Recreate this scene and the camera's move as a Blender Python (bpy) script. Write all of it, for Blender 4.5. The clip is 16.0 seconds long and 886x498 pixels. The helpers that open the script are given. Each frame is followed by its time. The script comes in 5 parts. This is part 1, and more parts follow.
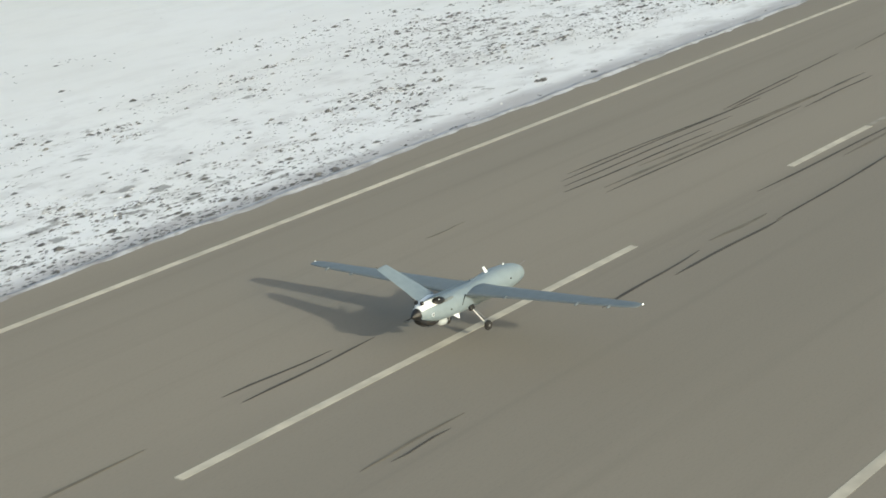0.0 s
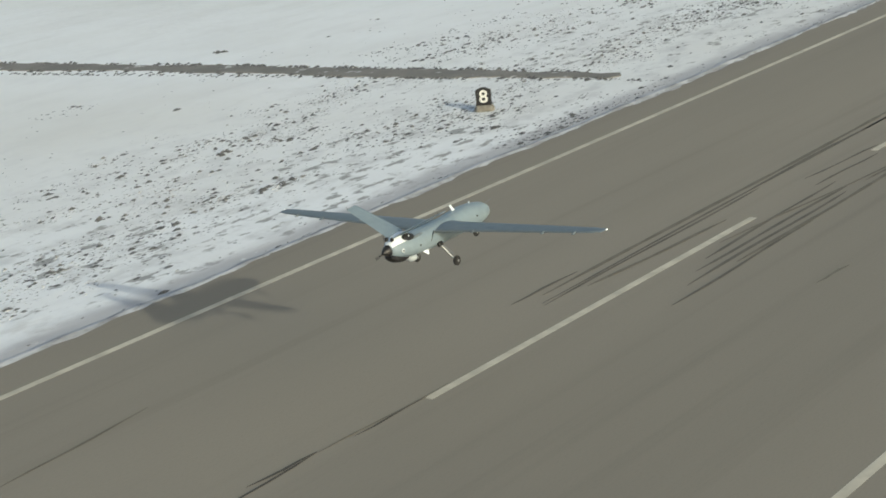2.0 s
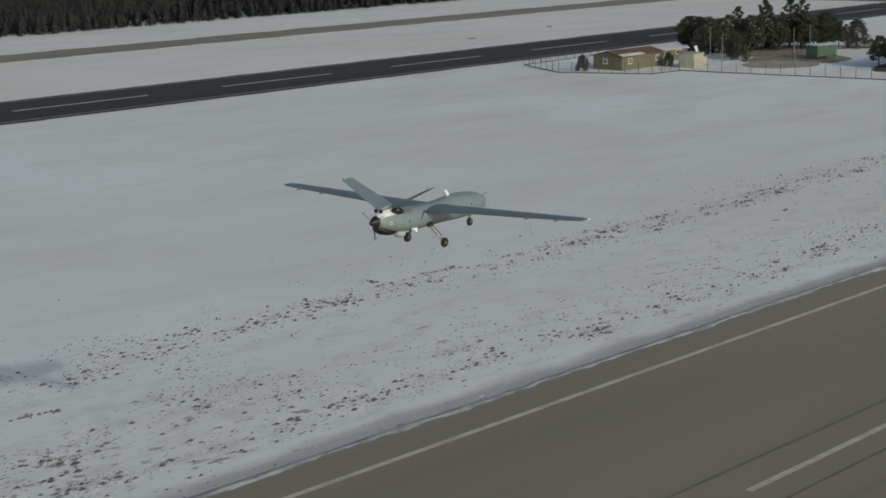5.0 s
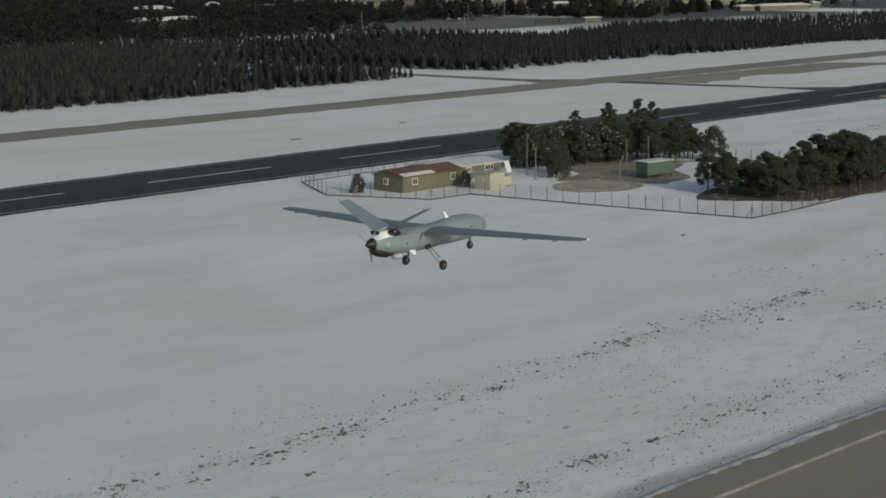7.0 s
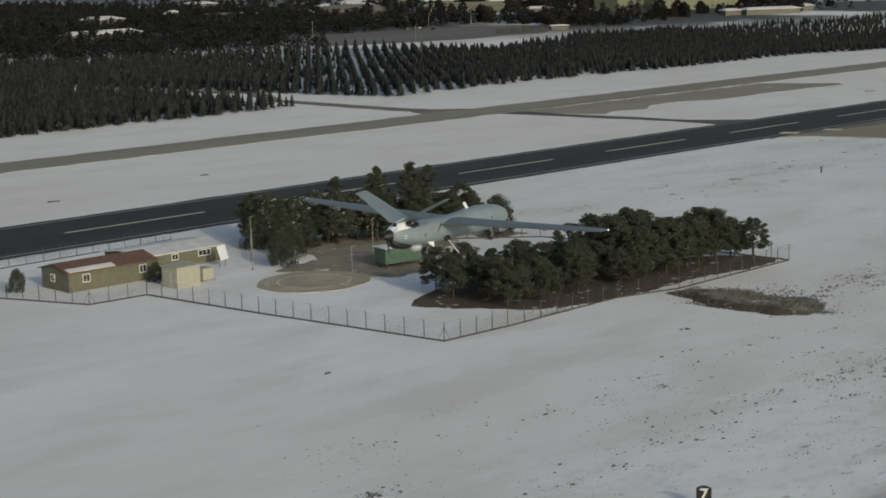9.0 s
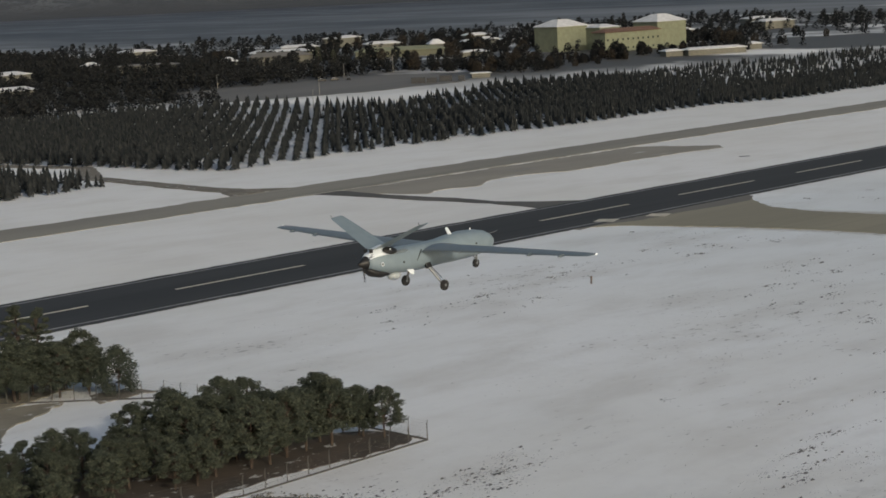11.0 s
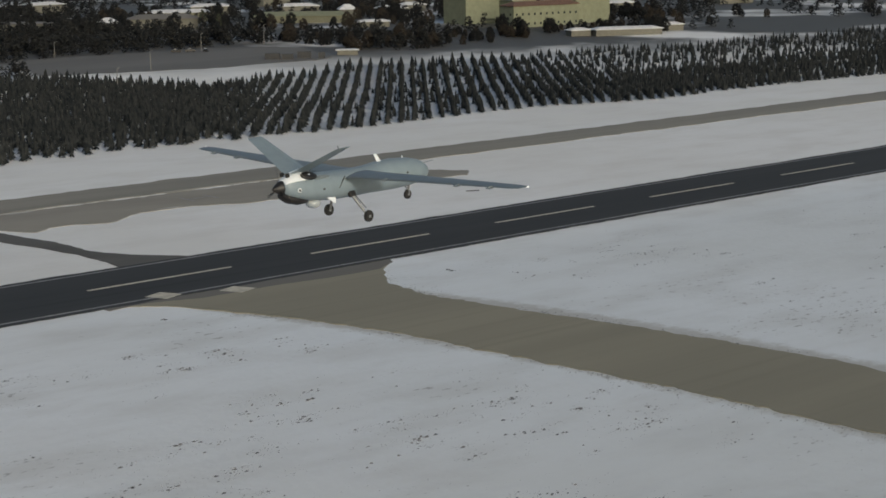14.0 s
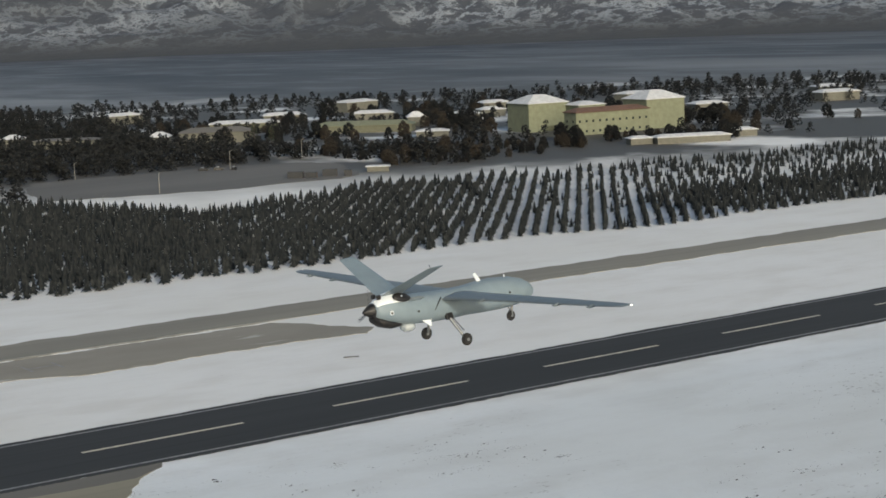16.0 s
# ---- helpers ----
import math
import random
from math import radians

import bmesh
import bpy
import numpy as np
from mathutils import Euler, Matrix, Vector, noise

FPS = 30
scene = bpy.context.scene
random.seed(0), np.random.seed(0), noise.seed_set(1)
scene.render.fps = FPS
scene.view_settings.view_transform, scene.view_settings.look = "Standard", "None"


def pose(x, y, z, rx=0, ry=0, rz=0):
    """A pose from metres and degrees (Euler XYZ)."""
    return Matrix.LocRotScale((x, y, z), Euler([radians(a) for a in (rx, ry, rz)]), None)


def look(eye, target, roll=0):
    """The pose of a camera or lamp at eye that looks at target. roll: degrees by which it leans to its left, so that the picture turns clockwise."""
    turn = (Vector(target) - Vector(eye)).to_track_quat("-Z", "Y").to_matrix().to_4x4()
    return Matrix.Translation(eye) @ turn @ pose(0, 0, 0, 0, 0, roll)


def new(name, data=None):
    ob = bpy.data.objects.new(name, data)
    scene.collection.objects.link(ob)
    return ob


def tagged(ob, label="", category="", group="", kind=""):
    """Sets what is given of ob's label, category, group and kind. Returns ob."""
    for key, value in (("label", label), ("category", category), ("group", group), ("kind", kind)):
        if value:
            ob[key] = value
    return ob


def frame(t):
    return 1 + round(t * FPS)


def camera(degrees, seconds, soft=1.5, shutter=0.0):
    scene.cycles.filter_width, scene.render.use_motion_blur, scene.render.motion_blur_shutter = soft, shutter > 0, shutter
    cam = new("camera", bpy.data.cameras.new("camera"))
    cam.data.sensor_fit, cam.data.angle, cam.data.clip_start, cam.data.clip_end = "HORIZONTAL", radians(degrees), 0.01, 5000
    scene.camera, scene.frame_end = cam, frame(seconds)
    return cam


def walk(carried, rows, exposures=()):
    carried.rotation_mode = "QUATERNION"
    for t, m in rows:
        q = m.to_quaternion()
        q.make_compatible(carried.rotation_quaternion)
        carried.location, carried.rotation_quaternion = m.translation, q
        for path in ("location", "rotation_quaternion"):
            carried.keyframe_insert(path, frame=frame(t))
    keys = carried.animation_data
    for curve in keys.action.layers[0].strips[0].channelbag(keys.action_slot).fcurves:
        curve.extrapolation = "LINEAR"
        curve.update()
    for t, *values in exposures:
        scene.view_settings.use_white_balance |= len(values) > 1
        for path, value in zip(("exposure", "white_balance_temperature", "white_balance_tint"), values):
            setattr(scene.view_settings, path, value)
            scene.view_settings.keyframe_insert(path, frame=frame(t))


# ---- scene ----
cam = camera(29.355, 16.0, soft=1.65, shutter=0.12)

CAMERA_ROWS = (  # seconds, x, y, z, heading, tilt, roll
    (0, -53.97, -40.94, 23.69, 40.820, 17.630, -4.780),
    (0.5, -36.96, -41.61, 24.45, 41.161, 17.551, -6.481),
    (1, -19.82, -42.36, 25.35, 40.673, 17.567, -6.414),
    (1.5, -2.86, -43.39, 26.29, 41.145, 17.484, -6.718),
    (2, 14.05, -44.57, 27.15, 41.050, 17.258, -5.951),
    (2.5, 30.70, -45.56, 27.85, 41.490, 16.206, -5.422),
    (3, 47.56, -46.48, 28.70, 41.987, 14.941, -4.343),
    (3.2, 54.33, -46.81, 29.05, 41.920, 14.960, -4.500),
    (5.3, 127.12, -46.17, 31.30, 43.086, 11.090, -0.820),
    (5.5, 134.27, -46.09, 31.80, 43.221, 10.926, -0.891),
    (6, 152.14, -45.87, 33.08, 43.800, 10.376, -0.999),
    (6.5, 169.92, -45.63, 34.42, 44.106, 9.908, -0.701),
    (7, 187.53, -45.32, 35.71, 44.582, 9.692, -0.808),
    (7.5, 205.34, -45.12, 37.04, 45.152, 9.785, -0.388),
    (8, 223.20, -44.85, 38.46, 45.889, 9.899, -1.044),
    (8.5, 241.12, -44.53, 40.00, 46.236, 10.041, -0.747),
    (9, 259.02, -44.15, 41.54, 46.649, 9.928, -1.425),
    (9.5, 276.91, -43.73, 43.09, 46.674, 9.310, -1.781),
    (10, 294.83, -43.31, 44.66, 46.732, 8.882, -2.249),
    (10.2, 302.02, -43.17, 45.28, 46.899, 8.737, -2.321),
    (12.3, 379.19, -43.97, 50.17, 49.023, 9.644, -2.806),
    (12.5, 386.66, -44.02, 50.66, 49.080, 9.722, -2.319),
    (13, 405.38, -44.11, 51.88, 48.824, 10.246, -1.645),
    (13.5, 424.28, -44.17, 53.27, 48.807, 10.806, -1.088),
    (14, 443.23, -44.16, 54.76, 49.617, 10.765, -0.735),
    (14.5, 462.24, -44.04, 56.27, 52.366, 8.613, -1.144),
    (15, 481.20, -43.76, 57.73, 53.800, 7.685, -1.601),
    (15.5, 500.36, -43.35, 59.25, 54.825, 7.582, -2.346),
    (16, 519.78, -42.93, 60.87, 55.893, 7.690, -2.144),
)


def camera_pose(x, y, z, heading, tilt, roll):
    h, p = radians(heading), radians(tilt)
    ahead = Vector((math.cos(h) * math.cos(p), math.sin(h) * math.cos(p), -math.sin(p)))
    return look(Vector((x, y, z)), Vector((x, y, z)) + ahead, roll)


EXPOSURES = (  # seconds, stops, kelvin, tint
    (0.0, 0.50, 6750, 1), (0.5, 0.54, 6750, 1), (1.0, 0.31, 6720, 1), (1.5, 0.17, 6700, 0), (2.6, 0.19, 6650, 0), (3.2, 0.08, 6600, 0), (5.3, -0.74, 6500, 4),
    (7.0, -0.70, 6520, 4), (9.0, -0.65, 6700, 6), (10.2, -0.50, 6750, 8), (12.3, -0.55, 6720, 8), (14.0, -0.58, 6600, 7), (15.0, -0.36, 6560, 7), (16.0, -0.14, 6560, 6),
)
walk(cam, [(r[0], camera_pose(*r[1:])) for r in CAMERA_ROWS], EXPOSURES)

# ---- light: low winter sun, thin haze ----
SUN_WAY = Vector((-0.66, -2.72, 1.0)).normalized()
world = bpy.data.worlds.new("world")
scene.world = world
world.use_nodes = True
wn = world.node_tree.nodes
sky = wn.new("ShaderNodeTexSky")
sky.sky_type, sky.sun_disc = "NISHITA", False
sky.sun_elevation = math.asin(SUN_WAY.z)
sky.sun_rotation = math.atan2(SUN_WAY.x, SUN_WAY.y)
sky.air_density, sky.dust_density, sky.ozone_density = 1.0, 3.0, 1.0
world.node_tree.links.new(sky.outputs[0], wn["Background"].inputs[0])
wn["Background"].inputs[1].default_value = 0.14
sun = new("sun", bpy.data.lights.new("sun", "SUN"))
sun.data.energy, sun.data.angle, sun.data.color = 2.1, radians(0.9), (1.0, 0.95, 0.85)
sun.matrix_world = look((0, 0, 300), Vector((0, 0, 300)) - SUN_WAY)


# ---- materials ----
class Graph:
    """A short way to write a node material."""

    def __init__(self, name, rough=0.8, metal=0.0):
        self.mat = bpy.data.materials.new(name)
        self.mat.use_nodes = True
        self.nodes, self.links = self.mat.node_tree.nodes, self.mat.node_tree.links
        self.shader = self.nodes["Principled BSDF"]
        self.shader.inputs["Roughness"].default_value = rough
        self.shader.inputs["Metallic"].default_value = metal
        self.where = self.nodes.new("ShaderNodeNewGeometry").outputs["Position"]
        self.local = self.nodes.new("ShaderNodeTexCoord").outputs["Object"]

    def put(self, socket, value):
        if isinstance(value, (int, float)):
            socket.default_value = value
        elif isinstance(value, tuple):
            socket.default_value = (*value, 1.0) if len(value) == 3 and socket.type == "RGBA" else value
        else:
            self.links.new(value, socket)

    def noise(self, scale, detail=4.0, stretch=(1, 1, 1), local=False, rough=0.55, turn=0.0):
        m = self.nodes.new("ShaderNodeMapping")
        m.inputs["Scale"].default_value = stretch
        m.inputs["Rotation"].default_value = (0, 0, turn)
        self.links.new(self.local if local else self.where, m.inputs[0])
        n = self.nodes.new("ShaderNodeTexNoise")
        n.inputs["Scale"].default_value, n.inputs["Detail"].default_value = scale, detail
        n.inputs["Roughness"].default_value = rough
        self.links.new(m.outputs[0], n.inputs["Vector"])
        return n.outputs[0]

    def span(self, value, a, b, lo=0.0, hi=1.0, smooth=True):
        n = self.nodes.new("ShaderNodeMapRange")
        n.interpolation_type = "SMOOTHSTEP" if smooth else "LINEAR"
        for k, v in enumerate((value, a, b, lo, hi)):
            self.put(n.inputs[k], v)
        return n.outputs[0]

    def calc(self, op, a, b=0.0):
        n = self.nodes.new("ShaderNodeMath")
        n.operation = op
        self.put(n.inputs[0], a)
        self.put(n.inputs[1], b)
        return n.outputs[0]

    def mix(self, fac, a, b, kind="MIX"):
        n = self.nodes.new("ShaderNodeMix")
        n.data_type, n.blend_type = "RGBA", kind
        self.put(n.inputs[0], fac)
        self.put(n.inputs[6], a)
        self.put(n.inputs[7], b)
        return n.outputs[2]

    def axes(self):
        n = self.nodes.new("ShaderNodeSeparateXYZ")
        self.links.new(self.where, n.inputs[0])
        return n.outputs

    def chance(self, island=False):
        if island:
            return self.nodes.new("ShaderNodeNewGeometry").outputs["Random Per Island"]
        return self.nodes.new("ShaderNodeObjectInfo").outputs["Random"]

    def bump(self, height, strength=0.3, distance=0.05):
        n = self.nodes.new("ShaderNodeBump")
        n.inputs["Strength"].default_value, n.inputs["Distance"].default_value = strength, distance
        self.links.new(height, n.inputs["Height"])
        self.links.new(n.outputs[0], self.shader.inputs["Normal"])

    def done(self, colour):
        self.put(self.shader.inputs["Base Color"], colour)
        return self.mat


def plain(name, colour, rough=0.7, metal=0.0, grain=6.0, depth=0.25, bump=0.15, local=True):
    """A surface with grain and larger stains."""
    g = Graph(name, rough, metal)
    dark = tuple(c * (1 - depth) for c in colour)
    c = g.mix(g.span(g.noise(grain, 6, local=local), 0.3, 0.7), dark, colour)
    c = g.mix(g.span(g.noise(grain * 0.13, 3, local=local), 0.45, 0.8, 0, 0.5), c, tuple(x * (1 - depth * 1.4) for x in colour))
    g.bump(g.noise(grain * 5, 3, local=local), bump, 0.01)
    return g.done(c)


def snow_ground():
    g = Graph("snow_field", 0.65)
    ax = g.axes()
    far = g.calc("ADD", g.calc("MULTIPLY", ax[0], 0.42), g.calc("MULTIPLY", ax[1], 0.9))
    big = g.noise(0.012, 5)
    mid = g.noise(0.09, 6, stretch=(0.5, 1, 1))
    c = g.mix(g.span(big, 0.35, 0.7), (0.87, 0.885, 0.90), (0.765, 0.765, 0.745))
    c = g.mix(g.calc("MULTIPLY", g.span(mid, 0.42, 0.72, 0, 0.7), g.span(ax[0], 220, 420, 0.35, 1.0)), c, (0.64, 0.63, 0.605))
    c = g.mix(g.span(g.noise(0.35, 6, stretch=(0.25, 1, 1)), 0.5, 0.72, 0, 0.22), c, (0.66, 0.66, 0.66))
    # warmer snow tone beyond the second runway, blue-grey tone near the cross taxiway
    soft_y = g.calc("ADD", ax[1], g.calc("MULTIPLY", g.noise(0.03, 4), 24))
    c = g.mix(g.span(soft_y, 182, 215, 0, 0.5), c, (0.80, 0.775, 0.73))
    cool_tint = g.calc("MULTIPLY", g.span(ax[0], 470, 600), g.span(soft_y, 170, 195, 1, 0))
    c = g.mix(g.calc("MULTIPLY", cool_tint, 0.42), c, (0.62, 0.675, 0.70))
    # thin snow over grass beside the runway
    band = g.calc("MULTIPLY", g.span(ax[1], 34, 62, 1.0, 0.15), g.span(ax[0], 120, 230, 1.0, 0.62))
    crust = g.calc("MULTIPLY", band, g.span(g.noise(0.42, 7, stretch=(0.6, 1, 1), rough=0.66), 0.47, 0.66, 0, 0.6))
    c = g.mix(crust, c, (0.56, 0.56, 0.56))
    spots = g.noise(0.9, 7, stretch=(0.55, 1, 1), rough=0.65)
    cut = g.calc("SUBTRACT", 0.70, g.calc("MULTIPLY", g.calc("MULTIPLY", band, g.span(g.noise(0.06, 4, stretch=(0.4, 1, 1)), 0.28, 0.58)), 0.165))
    spot = g.span(g.calc("SUBTRACT", spots, cut), 0.0, 0.07)
    c = g.mix(g.calc("MULTIPLY", spot, 0.75), c, (0.17, 0.165, 0.155))
    # grass showing through farther out
    lone = g.calc("MULTIPLY", g.span(ax[0], 395, 470), g.span(ax[1], 150, 172, 1.0, 0.0))
    patch = g.span(g.noise(0.045, 5, stretch=(0.5, 1, 1)), 0.44, 0.66)
    fleck = g.span(g.calc("ADD", g.noise(1.1, 6, stretch=(0.6, 1, 1), rough=0.62), g.calc("MULTIPLY", patch, 0.10)), 0.685, 0.74)
    c = g.mix(g.calc("MULTIPLY", g.calc("MULTIPLY", fleck, lone), 0.6), c, (0.20, 0.195, 0.185))
    rim = g.calc("ABSOLUTE", g.calc("SUBTRACT", g.calc("SUBTRACT", ax[1], g.calc("MULTIPLY", ax[0], 0.01158)), 180.8))
    rim = g.span(g.calc("ADD", rim, g.calc("MULTIPLY", g.noise(0.5, 5, stretch=(0.4, 1, 1)), 4.0)), 14.0, 17.0, 1.0, 0.0)
    c = g.mix(g.calc("MULTIPLY", rim, 0.55), c, (0.40, 0.385, 0.36))
    # muddy fringe of the cross taxiway
    back = g.calc("MAXIMUM", g.calc("SUBTRACT", ax[1], 60.0), 0.0)
    axis = g.calc("SUBTRACT", 606.0, g.calc("MULTIPLY", g.calc("MULTIPLY", back, back), 0.0017))
    fringe = g.calc("ADD", g.calc("ABSOLUTE", g.calc("SUBTRACT", ax[0], axis)), g.calc("MULTIPLY", g.noise(0.45, 6, rough=0.62), 6.0))
    fringe = g.calc("MULTIPLY", g.span(fringe, 15.2, 18.2, 1.0, 0.0), g.span(ax[1], 160, 176, 1.0, 0.0))
    c = g.mix(g.calc("MULTIPLY", fringe, 0.6), c, (0.36, 0.34, 0.30))
    # slush along the tarmac
    edge = g.span(g.calc("ADD", g.calc("ABSOLUTE", ax[1]), g.calc("MULTIPLY", g.noise(0.35, 5, stretch=(0.4, 1, 1)), 2.6)), 24.3, 26.2, 1.0, 0.0)
    c = g.mix(g.calc("MULTIPLY", edge, 0.85), c, (0.43, 0.42, 0.43))
    # town ground, mixed in patches towards dark grey-brown
    town = g.span(g.calc("ADD", far, g.calc("MULTIPLY", g.noise(0.03, 4), 60)), 790, 880)
    c = g.mix(g.calc("MULTIPLY", town, g.calc("MAXIMUM", g.span(g.noise(0.012, 5), 0.32, 0.48), g.span(ax[0], 880, 800))), c, (0.075, 0.072, 0.064))
    # bare plain with long snow streaks; distance haze and cloud shade are in its colours
    streak = g.noise(0.0032, 6, stretch=(0.9, 0.4, 1), turn=0.55, rough=0.62)
    land = g.mix(g.span(streak, 0.42, 0.66), (0.038, 0.041, 0.046), (0.12, 0.125, 0.13))
    land = g.mix(g.span(g.noise(0.0011, 3, stretch=(0.5, 1, 1), turn=0.55), 0.45, 0.6, 0, 0.75), land, (0.055, 0.058, 0.062))
    wide = g.calc("ADD", far, g.calc("MULTIPLY", g.noise(0.004, 4), 320))
    land = g.mix(g.span(far, 1500, 2300, 0.6, 0.0), land, g.mix(g.span(streak, 0.4, 0.6), (0.11, 0.11, 0.11), (0.34, 0.345, 0.35)))
    fine = g.noise(0.013, 7, stretch=(1, 0.5, 1), turn=0.55, rough=0.65)
    land = g.mix(g.span(fine, 0.46, 0.68, 0, 0.55), land, (0.20, 0.21, 0.22))
    land = g.mix(g.span(g.noise(0.006, 6, stretch=(1, 0.4, 1), turn=0.4, rough=0.6), 0.5, 0.66, 0, 0.65), land, (0.034, 0.036, 0.040))
    c = g.mix(g.span(wide, 1450, 1720), c, land)
    g.bump(g.calc("ADD", g.noise(0.7, 8), g.calc("MULTIPLY", mid, 1.5)), 0.45, 0.22)
    return g.done(c)


def tarmac(name, light, dark, streaks):
    g = Graph(name, 0.85)
    c = g.mix(g.span(g.noise(0.05, 5, stretch=(0.12, 1, 1)), 0.35, 0.68), light, dark)
    c = g.mix(g.span(g.noise(0.55, 5, stretch=(0.02, 1, 1)), 0.5, 0.75, 0, streaks), c, tuple(x * 0.6 for x in dark))
    c = g.mix(g.span(g.noise(9.0, 4), 0.45, 0.75, 0, 0.25), c, tuple(x * 0.7 for x in dark))
    g.bump(g.noise(25, 3), 0.2, 0.01)
    return g.done(c)


def thaw(name, light, dark):
    g = Graph(name, 0.9)
    c = g.mix(g.span(g.noise(0.22, 6), 0.36, 0.64), light, dark)
    c = g.mix(g.span(g.noise(0.6, 6), 0.60, 0.68, 0, 0.8), c, (0.62, 0.62, 0.61))
    g.bump(g.noise(2.5, 5), 0.4, 0.08)
    return g.done(c)


def apron_earth():
    g = Graph("apron_earth", 0.9)
    c = g.mix(g.span(g.noise(0.05, 5, stretch=(0.4, 1, 1)), 0.35, 0.66), (0.30, 0.28, 0.24), (0.245, 0.228, 0.195))
    c = g.mix(g.span(g.noise(0.16, 6, stretch=(0.3, 1, 1)), 0.60, 0.68, 0, 0.55), c, (0.60, 0.59, 0.57))
    g.bump(g.noise(4.0, 4), 0.25, 0.04)
    return g.done(c)


def leaves(name, low, high, island=True):
    g = Graph(name, 0.85)
    g.shader.inputs["Specular IOR Level"].default_value = 0.12
    c = g.mix(g.chance(island), low, high)
    c = g.mix(g.span(g.noise(1.7, 3), 0.4, 0.7, 0, 0.5), c, tuple(x * 0.55 for x in low))
    return g.done(c)


SNOW = snow_ground()
TARMAC = tarmac("pale_tarmac", (0.272, 0.243, 0.197), (0.228, 0.205, 0.168), 0.25)
DARK_TARMAC = tarmac("dark_tarmac", (0.033, 0.034, 0.035), (0.021, 0.022, 0.023), 0.5)
TAXI_TARMAC = tarmac("worn_tarmac", (0.275, 0.258, 0.218), (0.215, 0.203, 0.175), 0.35)
def dead_grass():
    g = Graph("dead_grass", 0.95)
    c = g.mix(g.span(g.noise(0.9, 8, stretch=(0.7, 1, 1), rough=0.7), 0.3, 0.7), (0.23, 0.215, 0.175), (0.10, 0.095, 0.08))
    c = g.mix(g.span(g.noise(1.3, 8, stretch=(0.7, 1, 1), rough=0.7), 0.52, 0.66, 0, 0.6), c, (0.66, 0.65, 0.62))
    g.bump(g.noise(3, 5), 0.6, 0.15)
    return g.done(c)


BANK_GRASS = dead_grass()
CROSS_TARMAC = tarmac("olive_tarmac", (0.292, 0.268, 0.20), (0.24, 0.222, 0.168), 0.2)
MUD = thaw("thawed_earth", (0.20, 0.175, 0.14), (0.14, 0.125, 0.10))
GRAVEL = thaw("grey_gravel", (0.225, 0.212, 0.195), (0.175, 0.167, 0.155))
APRON = apron_earth()
YARD_GRAVEL = tarmac("yard_gravel", (0.155, 0.149, 0.139), (0.125, 0.121, 0.114), 0.15)
FOOTING = plain("muddy_footing", (0.24, 0.225, 0.19), 0.9, 0, 3.0, 0.35, 0.5)
PAD = thaw("pale_sand", (0.40, 0.36, 0.28), (0.31, 0.28, 0.215))
SHOULDER = tarmac("worn_shoulder", (0.165, 0.155, 0.135), (0.115, 0.109, 0.098), 0.4)
LINK = tarmac("grey_tarmac", (0.115, 0.108, 0.098), (0.085, 0.08, 0.073), 0.2)
YARD = thaw("tan_earth_and_shade", (0.27, 0.245, 0.19), (0.20, 0.182, 0.145))
DRY_GRASS = leaves("dry_grass", (0.10, 0.096, 0.08), (0.22, 0.21, 0.175))
LITTER_AND_EDGE_SHADE = thaw("needle_litter_and_edge_shade", (0.085, 0.065, 0.05), (0.055, 0.045, 0.037))
PAINT = plain("road_paint", (0.62, 0.575, 0.47), 0.7, 0, 0.7, 0.3, 0.1, False)
RUBBED_PAINT = plain("rubbed_road_paint", (0.36, 0.335, 0.28), 0.75, 0, 0.9, 0.35, 0.1, False)
GREY_PAINT = plain("worn_road_paint", (0.30, 0.30, 0.30), 0.7, 0, 0.8, 0.4, 0.1, False)
RUBBER = plain("rubber_mark", (0.095, 0.087, 0.072), 0.8, 0, 0.6, 0.35, 0.1, False)
MID_RUBBER = plain("thin_rubber_mark", (0.152, 0.138, 0.112), 0.8, 0, 0.6, 0.3, 0.1, False)
FAINT_RUBBER = plain("faint_rubber_mark", (0.185, 0.166, 0.128), 0.8, 0, 0.6, 0.3, 0.1, False)
CLUMP = plain("frosted_grass", (0.125, 0.127, 0.132), 0.95, 0, 2.0, 0.5, 0.4, False)
BANK = plain("snow_bank", (0.64, 0.65, 0.67), 0.7, 0, 1.1, 0.2, 0.5, False)


def slush_ridge():
    g = Graph("slush_ridge", 0.75)
    c = g.mix(g.span(g.noise(1.1, 6, stretch=(0.35, 1, 1)), 0.38, 0.62), (0.52, 0.53, 0.55), (0.31, 0.31, 0.32))
    c = g.mix(g.span(g.noise(3.0, 5, stretch=(0.5, 1, 1)), 0.52, 0.68, 0, 0.7), c, (0.22, 0.21, 0.20))
    g.bump(g.noise(2.5, 5), 0.5, 0.06)
    return g.done(c)


SLUSH = slush_ridge()
SKIN = plain("drone_grey", (0.212, 0.268, 0.303), 0.42, 0, 3.0, 0.10, 0.03)
SKIN_DARK = plain("drone_wing_grey", (0.150, 0.180, 0.198), 0.45, 0, 3.0, 0.12, 0.03)
WHITE = plain("white_gloss", (0.76, 0.81, 0.85), 0.35, 0, 3.0, 0.06, 0.02)
BLACK = plain("matt_black", (0.018, 0.017, 0.017), 0.5, 0, 5.0, 0.3, 0.05)
TYRE = plain("tyre_rubber", (0.025, 0.024, 0.024), 0.8, 0, 9.0, 0.3, 0.2)
STEEL = plain("bare_steel", (0.27, 0.275, 0.28), 0.45, 0.5, 9.0, 0.2, 0.05)
DOME = plain("sensor_dome", (0.40, 0.44, 0.46), 0.25, 0, 4.0, 0.06, 0.02)
LAMP = Graph("tip_lamp", 0.3)
